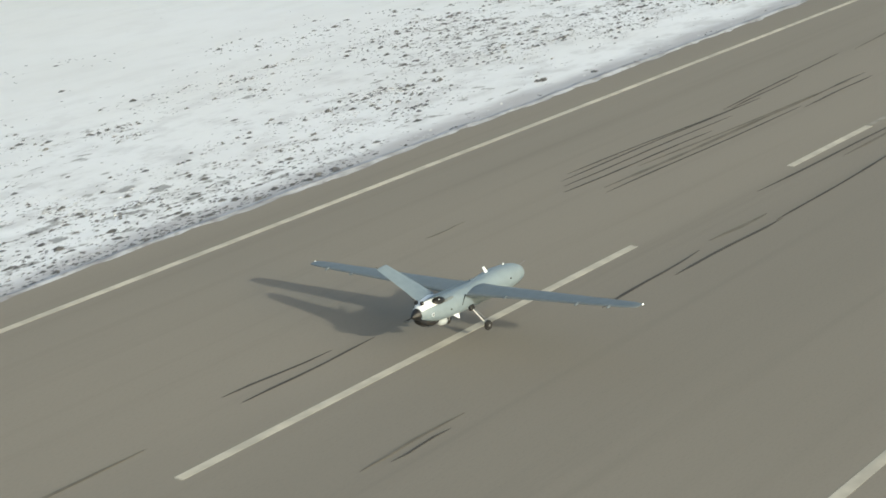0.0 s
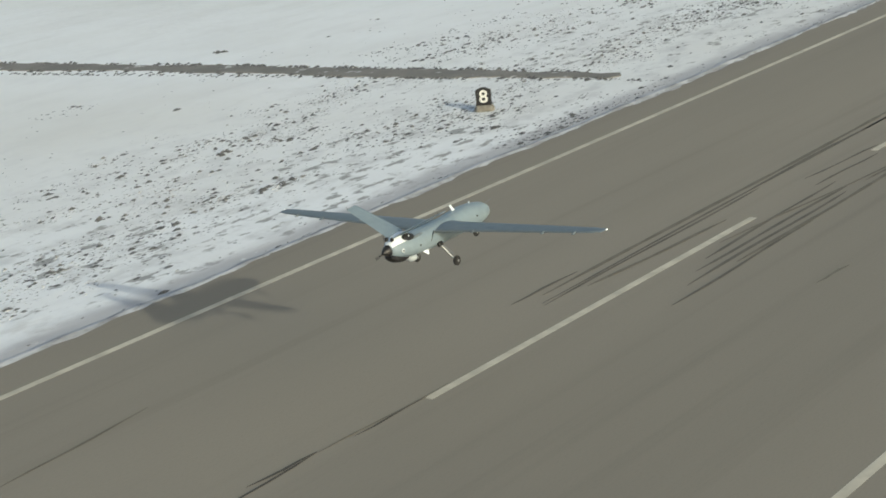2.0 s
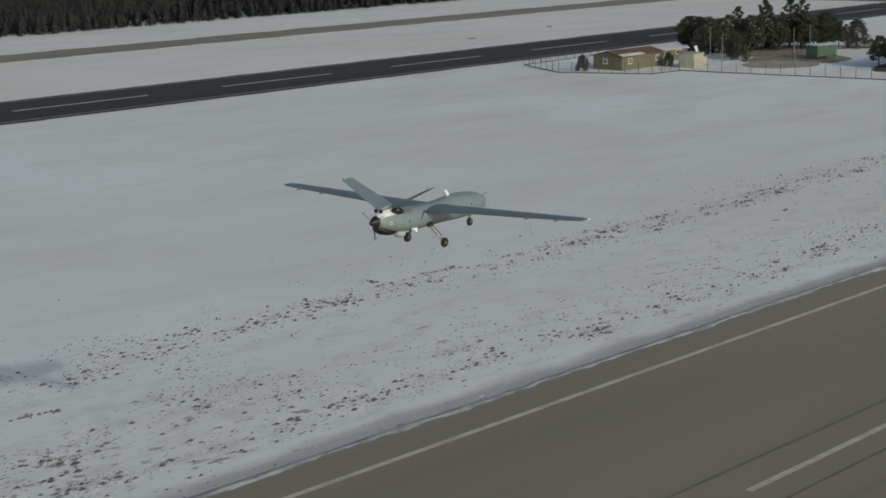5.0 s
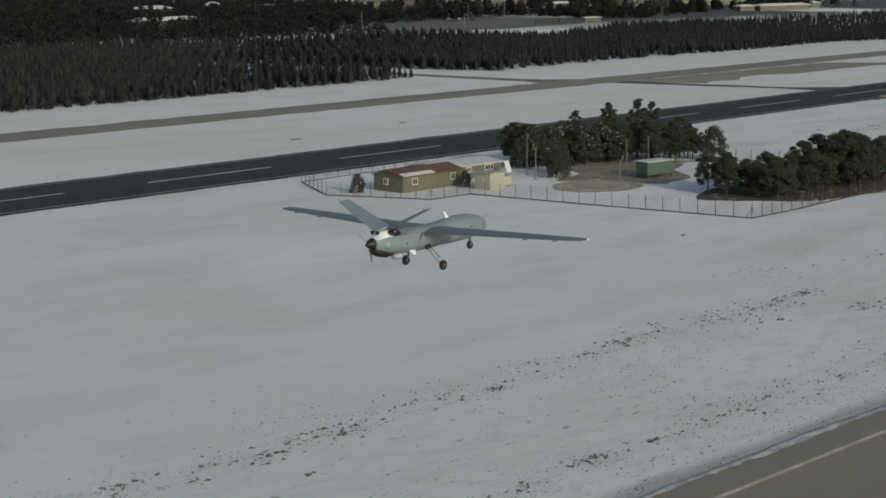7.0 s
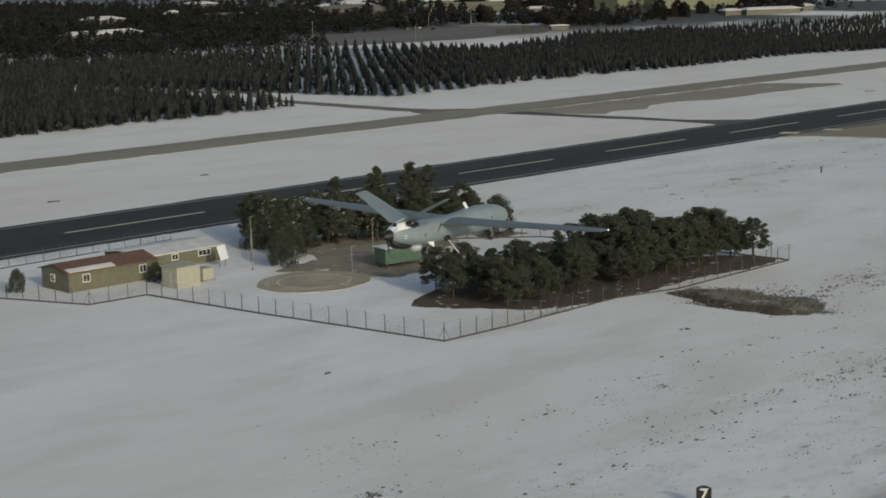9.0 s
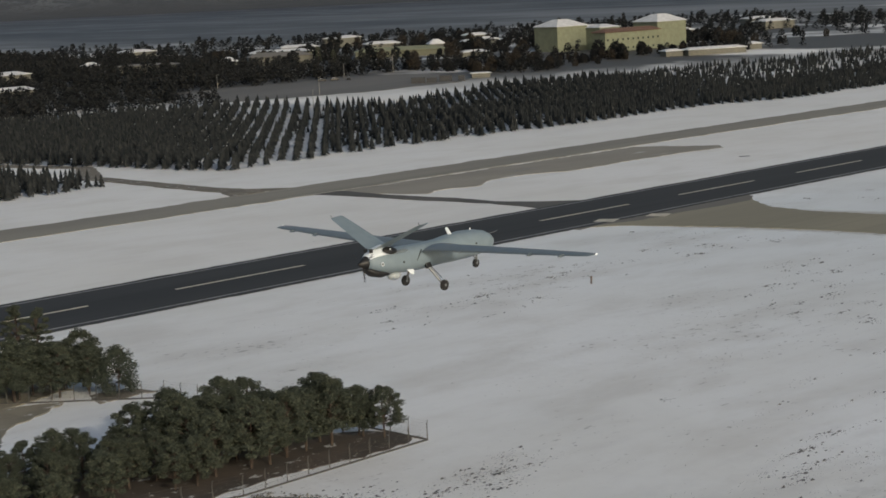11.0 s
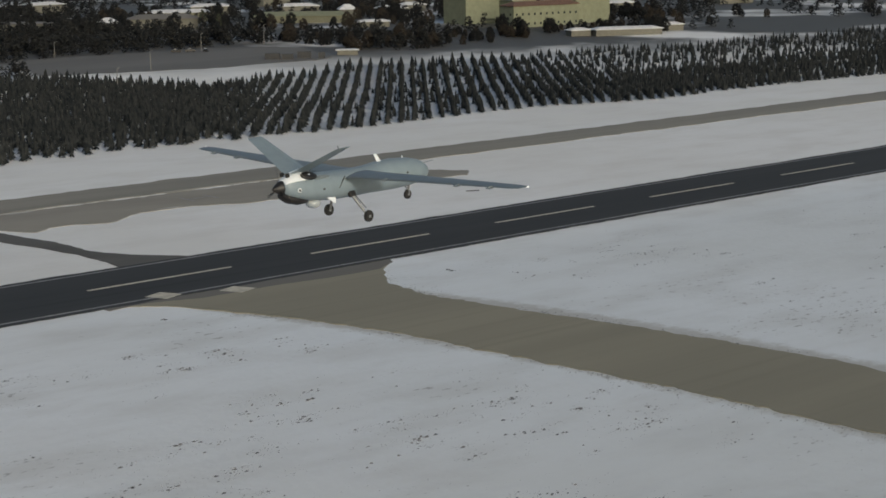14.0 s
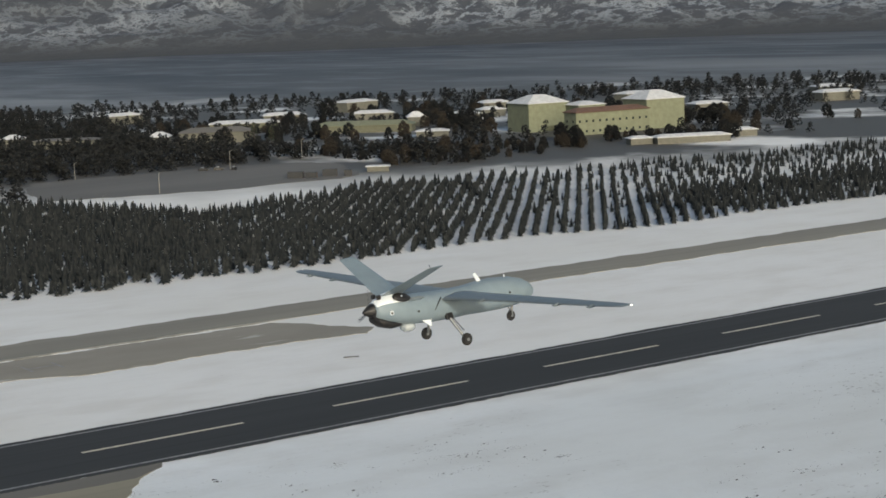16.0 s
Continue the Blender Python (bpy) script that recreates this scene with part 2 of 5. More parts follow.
LAMP.shader.inputs["Emission Color"].default_value = (1.0, 0.97, 0.9, 1)
LAMP.shader.inputs["Emission Strength"].default_value = 1.2
LAMP = LAMP.done((0.8, 0.8, 0.78))
TOWN_WALL = plain("dull_render", (0.165, 0.162, 0.135), 0.85, 0, 0.6, 0.2, 0.15)
OLIVE = plain("olive_render", (0.155, 0.155, 0.108), 0.85, 0, 1.4, 0.2, 0.2)
CREAM = plain("cream_steel", (0.41, 0.41, 0.335), 0.6, 0, 1.6, 0.15, 0.08)
OCHRE = plain("pale_ochre_render", (0.215, 0.230, 0.155), 0.85, 0, 0.5, 0.18, 0.15)
RED_ROOF = plain("red_roof_tile", (0.165, 0.097, 0.070), 0.85, 0, 2.5, 0.35, 0.3)
SNOW_ROOF = plain("snowy_roof", (0.68, 0.69, 0.70), 0.7, 0, 0.5, 0.2, 0.3)
GREEN_HUT = plain("green_sheet", (0.10, 0.17, 0.12), 0.6, 0, 1.5, 0.25, 0.1)
GLASS = plain("window_glass", (0.03, 0.035, 0.04), 0.12, 0, 2.0, 0.1, 0.0)
FRAME = plain("white_frame", (0.72, 0.72, 0.68), 0.6, 0, 3.0, 0.1, 0.05)
CONCRETE = plain("concrete_post", (0.26, 0.255, 0.24), 0.85, 0, 3.0, 0.25, 0.2)
POST = plain("weathered_post", (0.095, 0.09, 0.082), 0.85, 0, 4.0, 0.3, 0.2)
SLATE = plain("slate_paint", (0.052, 0.054, 0.057), 0.7, 0.1, 3.0, 0.3, 0.15)
RUST = plain("rusty_steel", (0.16, 0.11, 0.08), 0.8, 0.2, 5.0, 0.4, 0.2)
BARK = plain("pine_bark", (0.085, 0.062, 0.048), 0.95, 0, 5.0, 0.4, 0.5)
PINE = leaves("pine_needles", (0.040, 0.050, 0.038), (0.100, 0.110, 0.080))
PINE_FAR = leaves("far_foliage", (0.011, 0.013, 0.015), (0.036, 0.037, 0.037))
FIR = leaves("young_fir_needles", (0.014, 0.017, 0.019), (0.042, 0.045, 0.045))
TWIG = leaves("bare_crown", (0.035, 0.030, 0.025), (0.07, 0.06, 0.05))


def mountain_rock():
    g = Graph("snowy_mountain", 0.9)
    vein = g.calc("ABSOLUTE", g.calc("SUBTRACT", g.noise(0.010, 10, stretch=(1, 1, 0.45), rough=0.70), 0.5))
    # rock and snow tones dulled to blue-grey to carry the distance haze
    c = g.mix(g.span(vein, 0.0, 0.055), (0.27, 0.30, 0.335), (0.060, 0.068, 0.084))
    c = g.mix(g.span(g.noise(0.03, 8, stretch=(1, 1, 0.5), rough=0.7), 0.50, 0.66, 0, 0.6), c, (0.20, 0.22, 0.25))
    c = g.mix(g.span(g.noise(0.0016, 4), 0.4, 0.65, 0, 0.7), c, (0.055, 0.062, 0.074))
    c = g.mix(g.span(g.axes()[2], 12, 77), (0.055, 0.059, 0.065), c)
    g.bump(g.noise(0.02, 6), 0.5, 8.0)
    return g.done(c)


ROCK = mountain_rock()


# ---- mesh helpers ----
def link_mesh(name, bm, material, parent=None, label="", smooth=False):
    me = bpy.data.meshes.new(name)
    if smooth:
        for f in bm.faces:
            f.smooth = True
    bm.to_mesh(me)
    bm.free()
    me.materials.append(material)
    ob = new(name, me)
    if parent is not None:
        ob.parent = parent
    if label:
        ob["label"] = label
    return ob


def part(name, bm, material, parent, label="", smooth=False):
    return link_mesh(name, bm, material, parent, label, smooth)


def raw(name, verts, faces, material, parent=None, smooth=False):
    me = bpy.data.meshes.new(name)
    me.from_pydata(verts, [], faces)
    me.materials.append(material)
    if smooth:
        me.polygons.foreach_set("use_smooth", [True] * len(me.polygons))
    ob = new(name, me)
    if parent is not None:
        ob.parent = parent
    return ob


def empty(name, m=None):
    ob = new(name)
    ob.empty_display_size = 0.3
    if m is not None:
        ob.matrix_basis = m
    return ob


def box(bm, size, at=(0, 0, 0), bevel=0.0, turn=None):
    """A bevelled box added to bm; size and centre in metres."""
    m = Matrix.Translation(at) @ (turn or Matrix()) @ Matrix.Diagonal((*size, 1))
    vs = bmesh.ops.create_cube(bm, size=1.0, matrix=m)["verts"]
    if bevel:
        es = list({e for v in vs for e in v.link_edges})
        bmesh.ops.bevel(bm, geom=es, offset=bevel, segments=1, affect="EDGES")
    return bm


def rod(bm, a, b, ra, rb=None, sides=8):
    """A tapered rod from a to b."""
    a, b = Vector(a), Vector(b)
    d = b - a
    m = Matrix.Translation((a + b) / 2) @ d.to_track_quat("Z", "Y").to_matrix().to_4x4()
    bmesh.ops.create_cone(bm, cap_ends=True, segments=sides, radius1=ra, radius2=ra if rb is None else rb, depth=d.length, matrix=m)
    return bm


def loft(bm, rings, caps=True):
    """Skin through rings of equal count."""
    vs = [[bm.verts.new(p) for p in r] for r in rings]
    n = len(vs[0])
    for r, s in zip(vs, vs[1:]):
        for k in range(n):
            bm.faces.new((r[k], r[(k + 1) % n], s[(k + 1) % n], s[k]))
    if caps:
        bm.faces.new(vs[0][::-1])
        bm.faces.new(vs[-1])
    bmesh.ops.recalc_face_normals(bm, faces=bm.faces)
    return bm


def slab(name, outline, z, thick, material, parent=None):
    """A flat slab with the outline given, anticlockwise."""
    n = len(outline)
    verts = [(x, y, z) for x, y in outline] + [(x, y, z - thick) for x, y in outline]
    faces = [tuple(range(n)), tuple(range(2 * n - 1, n - 1, -1))]
    faces += [(k, k + n, (k + 1) % n + n, (k + 1) % n) for k in range(n)]
    return raw(name, verts, faces, material, parent)


def ragged(points, step, amount, seed, closed=True):
    """The outline cut into short steps with an uneven edge."""
    rnd = random.Random(seed)
    out = []
    for a, b in zip(points, points[1:] + points[:1] if closed else points[1:]):
        a, b = Vector(a), Vector(b)
        d = b - a
        k = max(1, int(d.length / step))
        side = Vector((-d.y, d.x)).normalized()
        for i in range(k):
            p = a + d * (i / k)
            w = noise.noise((p.x * 0.11, p.y * 0.11, seed)) * 1.3 + rnd.uniform(-0.5, 0.5)
            out.append(tuple(p + side * w * amount))
    return out


# ---- ground to the horizon ----
def ground_z(x, y):
    near = 0.05 * noise.noise((x * 0.05, y * 0.05, 3.0)) + 0.02 * noise.noise((x * 0.31, y * 0.31, 7.0))
    return -0.12 + near


def slope_z(x, y):
    """The long rise from the tree rows up to the town."""
    return min(7.0, max(0.0, 0.028 * (0.42 * x + 0.9 * y - 700)))


def build_ground():
    xs = sorted(set([-3600, -2000, -1200, -600, -300] + [-120 + 4 * k for k in range(211)] + [732 + 16 * k for k in range(48)] + [1520, 1700, 2200, 3000, 4200, 5400]))
    ys = sorted(set([-3000, -1500, -700, -300, -120, -60, -30] + [-24 + 3 * k for k in range(48)] + [130 + 9 * k for k in range(60)] + [675 + 15 * k for k in range(30)] + [1150, 1400, 1800, 2400, 3200, 4200, 4900]))
    verts = [(x, y, ground_z(x, y) if -130 < x < 760 and 20 < y < 160 else slope_z(x, y) - 0.08) for y in ys for x in xs]
    n = len(xs)
    faces = [(j * n + i, j * n + i + 1, j * n + n + i + 1, j * n + n + i) for j in range(len(ys) - 1) for i in range(n - 1)]
    ob = raw("ground", verts, faces, SNOW, smooth=True)
    return tagged(ob, "wide snow-covered airfield ground with thawed grass patches", "ground", kind="structure")


build_ground()


def build_mountains():
    """Snow-streaked hills closing the plain."""
    verts, cols = [], 300
    rows = 60
    for i in range(cols):
        a = radians(20 + 85 * i / (cols - 1))
        for j in range(rows):
            d = 3750 + 900 * j / (rows - 1)
            x, y = 350 + d * math.cos(a), -40 + d * math.sin(a)
            up = j / (rows - 1)
            ridge = 1 - abs(noise.noise((x * 0.0016, y * 0.0016, 2.0)))
            fine = 1 - abs(noise.noise((x * 0.006, y * 0.006, 9.0))) + 0.5 * (0.5 - abs(noise.noise((x * 0.017, y * 0.017, 4.0))))
            h = 6 + 340 * up ** 1.7 * (0.35 + 0.65 * ridge) + 85 * up * (fine - 0.5)
            verts.append((x, y, h))
    faces = [(i * rows + j, i * rows + rows + j, i * rows + rows + j + 1, i * rows + j + 1) for i in range(cols - 1) for j in range(rows - 1)]
    ob = raw("backdrop_mountains", verts, faces, ROCK, smooth=True)
    tagged(ob, "distant snow-streaked mountain range beyond a dark plain", "mountain", kind="structure")


build_mountains()

# ---- runways and taxiways ----
P1, DASH1, START1 = 42.15, 27.6, -21.0
P2, DASH2, START2 = 43.2, 26.8, 308.4
LEAN = 0.01158


def mid2(x):
    """Middle of the dark runway at x."""
    return 185.96 + LEAN * (x - 445.6)


def strip(name, x0, x1, y0, y1, z, material, parent, lean=0.0):
    """A painted strip along x, a few millimetres thick."""
    pts = [(x0, y0 + lean * x0), (x1, y0 + lean * x1), (x1, y1 + lean * x1), (x0, y1 + lean * x1 - lean * (x1 - x0))]
    return slab(name, pts, z, 0.006, material, parent)


def worn(name, x0, x1, y, width, z, material, parent, seed, fade=0.0):
    """A long thin mark with uneven sides and tapering ends."""
    rnd = random.Random(seed)
    n = max(4, int((x1 - x0) / 1.5))
    top, low = [], []
    for k in range(n + 1):
        u = k / n
        w = width * (0.75 + 0.5 * rnd.random()) * min(1.0, 6 * u + 0.25, 6 * (1 - u) + 0.25) / 2
        yy = y + 0.05 * math.sin(7 * u + seed) + fade * u
        top.append((x0 + (x1 - x0) * u, yy + w))
        low.append((x0 + (x1 - x0) * u, yy - w))
    return slab(name, low + top[::-1], z, 0.006, material, parent)


def build_main_runway():
    near, far = [(-700, -21.6), (1500, -21.6)], [(1500, 21.4), (-700, 21.4)]
    outline = ragged(near, 1.2, 0.25, 1, False) + [near[1]] + ragged(far, 0.9, 0.42, 2, False) + [far[1]]
    run = slab("runway", outline, 0.0, 0.4, TARMAC)
    tagged(run, "pale tan tarmac runway with white lines and rubber marks", "runway", kind="structure")
    for k in range(-3, 16):
        x = START1 + P1 * k
        if k == 1:
            # rubbed away by tyres along its second half
            strip("centre_stripe", x, x + 9.0, -0.22, 0.22, 0.012, PAINT, run)
            strip("centre_stripe", x + 8.99, x + 20.0, -0.10, 0.22, 0.012, RUBBED_PAINT, run)
            strip("centre_stripe", x + 19.99, x + DASH1, -0.05, 0.22, 0.012, PAINT, run)
        else:
            strip("centre_stripe", x, x + DASH1, -0.22, 0.22, 0.012, PAINT, run)
    for x in range(-160, 700, 20):
        strip("edge_line", x, x + 19.99, 17.85, 18.29, 0.012, PAINT, run)
        strip("edge_line", x, x + 19.99, -19.4, -18.95, 0.012, PAINT, run)
    marks = (  # x from, x to, y, drift, width, shade
        (-15.3, -9.7, 3.9, -0.4, 0.17, 0), (-15.3, -7.8, 2.8, 0.1, 0.17, 0), (3.3, 6.2, 9.5, 0, 0.12, 1), (-16.4, -13.3, -5.45, 0, 0.14, 0),
        (-17.5, -12.0, -5.0, 0, 0.2, 1), (4.0, 13.0, -3.75, -0.2, 0.19, 0), (-0.8, 7.3, -3.3, 0.3, 0.2, 0), (8.7, 13.4, -2.7, -0.3, 0.3, 1),
        (12.7, 29.0, -3.9, 0.4, 0.16, 0), (12.4, 26.0, 8.0, -0.5, 0.16, 0), (13.3, 29.5, 8.7, -0.4, 0.14, 0), (14.0, 32.0, 9.4, -0.4, 0.14, 0),
        (15.4, 34.0, 9.9, -1.0, 0.14, 0), (13.3, 33.0, 6.0, -0.4, 0.16, 0), (18.0, 40.0, 7.2, -1.2, 0.16, 1), (14.0, 36.0, 6.6, -0.5, 0.3, 1),
        (16.5, 36.0, -0.75, -0.5, 0.20, 0), (34.0, 49.5, -1.1, 0.9, 0.18, 0), (48.0, 57.0, 0.05, 0.5, 0.16, 0), (57.0, 65.0, 0.45, -0.2, 0.09, 1), (35.0, 47.7, -0.8, -0.4, 0.26, 1),
        (24.0, 45.0, -1.6, 0.3, 0.24, 1), (33.8, 42.2, 6.2, 0, 0.15, 0), (32.9, 41.6, 5.4, 0, 0.15, 0), (30.6, 47.0, 9.5, 0.9, 0.15, 0),
        (31.1, 40.0, 9.2, 0.4, 0.13, 0), (48.4, 57.0, 9.9, 0.8, 0.2, 1), (53.3, 57.0, 0.75, -0.2, 0.16, 0), (58.9, 63.4, 0.2, 0, 0.14, 0),
        (74.2, 79.6, 3.85, -0.1, 0.22, 0), (75.0, 118.3, 2.6, 0.3, 0.19, 0), (74.8, 96.0, 2.3, 0.2, 0.22, 0), (76.0, 118.0, 3.2, 0.2, 0.35, 1),
        (78.0, 90.0, 1.9, -0.8, 0.28, 1), (77.2, 91.5, -3.4, 0.2, 0.2, 0), (82.0, 98.0, -1.8, -0.1, 0.24, 0), (83.8, 98.6, -1.2, 0.3, 0.22, 0),
        (80.0, 97.0, -2.5, 0.1, 0.26, 0), (86.4, 103.5, -0.6, -1.8, 0.18, 1), (84.0, 104.0, -3.0, 0, 0.3, 1), (98.6, 106.8, 0.95, -0.6, 0.2, 0),
        (82.7, 85.6, -8.0, -0.2, 0.2, 1), (96.0, 110.0, 2.9, 0, 0.24, 0), (97.6, 105.0, -0.2, -0.3, 0.22, 0), (99.4, 106.0, -2.4, -0.4, 0.22, 1),
        (107.0, 128.0, 2.8, 0, 0.2, 1), (133.7, 146.0, 2.2, 0.1, 0.14, 0), (134.0, 147.0, 2.65, 0.1, 0.14, 0), (134.5, 147.5, 3.1, 0.1, 0.14, 0),
        (135.6, 152.0, 3.5, 0, 0.12, 0), (135.4, 138.3, -1.4, 0, 0.35, 0), (104.0, 150.0, -1.8, 0, 0.2, 1), (139.0, 143.0, -2.3, 0, 0.4, 0),
        (120.0, 170.0, 1.7, 0, 0.3, 1), (-60.0, -20.0, 2.9, 0, 0.3, 1), (150.0, 215.0, 2.6, 0, 0.25, 1), (180.0, 240.0, -2.2, 0, 0.25, 1),
    )
    for k, (a, b, y, drift, w, faint) in enumerate(marks):
        worn("rubber_mark", a, b, y, 0.78 * w, 0.020 + 0.002 * (k % 5), FAINT_RUBBER if faint else MID_RUBBER if a > 60 else RUBBER, run, k, drift)
    return run


build_main_runway()


def build_second_runway():
    half = 13.3
    a, b = -500, 1500
    outline = ragged([(a, mid2(a) - half), (b, mid2(b) - half)], 1.6, 0.35, 4, False) + [(b, mid2(b) - half)]
    outline += ragged([(b, mid2(b) + half), (a, mid2(a) + half)], 1.6, 0.35, 5, False) + [(a, mid2(a) + half)]
    run = slab("runway_dark", outline, 0.02, 0.4, DARK_TARMAC)
    tagged(run, "fresh black tarmac runway with thin white dashes", "runway", kind="structure")
    base = 185.96 - LEAN * 445.6
    for k in range(-6, 16):
        x = START2 + P2 * k
        strip("centre_stripe", x, x + DASH2, base - 0.40, base + 0.40, 0.034, PAINT, run, LEAN)
    for x in range(100, 1000, 30):
        strip("edge_line", x, x + 29.99, base - 12.0, base - 11.35, 0.034, GREY_PAINT, run, LEAN)
        strip("edge_line", x, x + 29.99, base + 11.35, base + 12.0, 0.034, GREY_PAINT, run, LEAN)
    return run


build_second_runway()


CROSS_LEFT = [(577, 20.5), (591, 30), (594, 60), (592, 87), (589.5, 104), (585, 132), (580.5, 150), (574.5, 163), (566, 174)]
CROSS_RIGHT = [(616.5, 174), (610.5, 168), (605, 159), (604.2, 146), (607.5, 130), (611.5, 112), (616, 84), (618, 60), (622, 30), (636, 20.5)]


def build_taxiways():
    a, b = -400, 1500
    lo = lambda x: 263.2 + LEAN * (x - 445.6)
    outline = ragged([(a, lo(a)), (b, lo(b))], 2.5, 0.8, 6, False) + [(b, lo(b))]
    outline += ragged([(b, lo(b) + 16), (a, lo(a) + 16)], 2.5, 0.8, 7, False) + [(a, lo(a) + 16)]
    taxi = slab("taxiway", outline, 0.015, 0.4, TAXI_TARMAC)
    tagged(taxi, "worn tan taxiway half covered with slush", "taxiway", kind="structure")
    for k in range(4):
        worn("edge_line", 560 + 33 * k, 591 + 33 * k, lo(575 + 33 * k) + 0.4, 0.6, 0.03, PAINT, taxi, k)
    # cross taxiway between the two runways
    left = CROSS_LEFT
    right = CROSS_RIGHT
    cross = slab("taxiway_cross", ragged(right[::-1] + left[::-1], 1.2, 0.8, 8), 0.008, 0.4, CROSS_TARMAC)
    tagged(cross, "tan cross taxiway running between the two runways", "taxiway", kind="structure")
    verge = [(563, 172.6), (570, 173.2), (578, 170.6), (590, 170.4), (601, 169.4), (611, 169.2), (616.5, 172.5), (617.5, 174.6), (590, 174.3), (563, 174.0)]
    tagged(slab("runway_shoulder", ragged(verge, 1.2, 0.25, 13), 0.016, 0.3, SHOULDER), "grey-brown worn shoulder between the dark runway and taxiway", "runway", kind="structure")
    for dx, dy in ((574.4, 176.0), (585.2, 171.9)):
        slab("white_block", [(dx - 2.7, dy + 1.2), (dx - 0.9, dy - 2.4), (dx + 2.7, dy - 1.0), (dx + 0.8, dy + 2.6)], 0.045, 0.006, PAINT, cross)
    # apron and the short links
    apron = [(586, 241), (592, 243.5), (601, 240.5), (612, 247), (625, 245.5), (634, 242), (645, 241.5), (672, 242.5), (692, 239.5), (696, 244), (688, 258), (684, 264), (600, 264), (579, 264.5), (581, 252)]
    pad = slab("apron", ragged(apron, 1.6, 0.9, 9), 0.006, 0.4, APRON)
    tagged(pad, "muddy tan apron with a worn white H beside the taxiway", "apron", kind="structure")
    for x0, x1, y0, y1 in ((627.2, 627.7, 251.2, 257.2), (633.1, 633.6, 251.2, 257.2), (627.7, 633.1, 253.9, 254.5)):
        strip("h_mark", x0, x1, y0, y1, 0.022, GREY_PAINT, pad)
    link = [(578, 197.5), (602, 197.5), (594.5, 201), (588, 209), (584.4, 217), (584, 229), (582, 239), (580.5, 250), (580, 265), (572, 265), (574.5, 256), (576, 245), (577, 235), (579.4, 226), (581, 216), (581.6, 206), (580.6, 201)]
    tagged(slab("taxiway_link", ragged(link, 1.5, 0.4, 10), 0.012, 0.4, LINK), "short grey tarmac link to the dark runway", "taxiway", kind="structure")
    track = [(560, 281), (578, 281), (571, 290), (569, 300), (568, 350), (582, 378), (563, 440), (556, 440), (576, 378), (562, 352), (562.5, 300), (563.5, 290)]
    tagged(slab("forest_track", ragged(track, 2.0, 0.6, 11), 0.006, 0.4, MUD), "earth track leading into the tree rows", "track", kind="structure")
    road = [(120.9, 28.6), (120.4, 29.8), (119.2, 37.8), (117.4, 50.6), (114.8, 67.5), (107, 110), (99, 160), (96, 160), (104, 110), (112.2, 67), (114.6, 48), (117.6, 36), (119.2, 28.4), (120.0, 27.8)]
    tagged(slab("service_road", ragged(road[::-1], 0.8, 0.5, 12), -0.045, 0.4, GRAVEL), "narrow muddy service road through the snow", "road", kind="structure")


build_taxiways()


# ---- the drone ----
def ellipse(x, zc, w, h, n=20, flat=1.0):
    """A ring across the body; flat under 1 squares it."""
    pts = []
    for k in range(n):
        a = 2 * math.pi * k / n
        c, s = math.cos(a), math.sin(a)
        pts.append((x, w * math.copysign(abs(c) ** flat, c), zc + h * math.copysign(abs(s) ** flat, s)))
    return pts


def wing_ring(y, z, lead, chord, thick, side):
    """An aerofoil section of the wing at y."""
    shape = ((1, 0), (0.82, 0.55), (0.5, 0.95), (0.22, 0.85), (0.05, 0.45), (0, 0), (0.05, -0.3), (0.25, -0.5), (0.55, -0.42), (0.85, -0.16))
    return [(lead - chord * u, side * y, z + thick * v) for u, v in shape]


def fin_ring(y, z, lead, chord, thick, side):
    shape = ((1, 0), (0.6, 0.8), (0.2, 1), (0, 0), (0.2, -1), (0.6, -0.8))
    up = Vector((0, -0.41 * side, 0.91))
    return [tuple(Vector((lead - chord * u, side * y, z)) + up * (v * thick)) for u, v in shape]


def wheel(bm, at, r, w):
    m = Matrix.Translation(at) @ Matrix.Rotation(radians(90), 4, "X")
    vs = bmesh.ops.create_cone(bm, cap_ends=True, segments=20, radius1=r, radius2=r, depth=w, matrix=m)["verts"]
    es = [e for e in {e for v in vs for e in v.link_edges} if len(e.link_faces) == 2 and e.calc_face_angle() > 1]
    bmesh.ops.bevel(bm, geom=es, offset=w * 0.28, segments=2, affect="EDGES")
    return bm


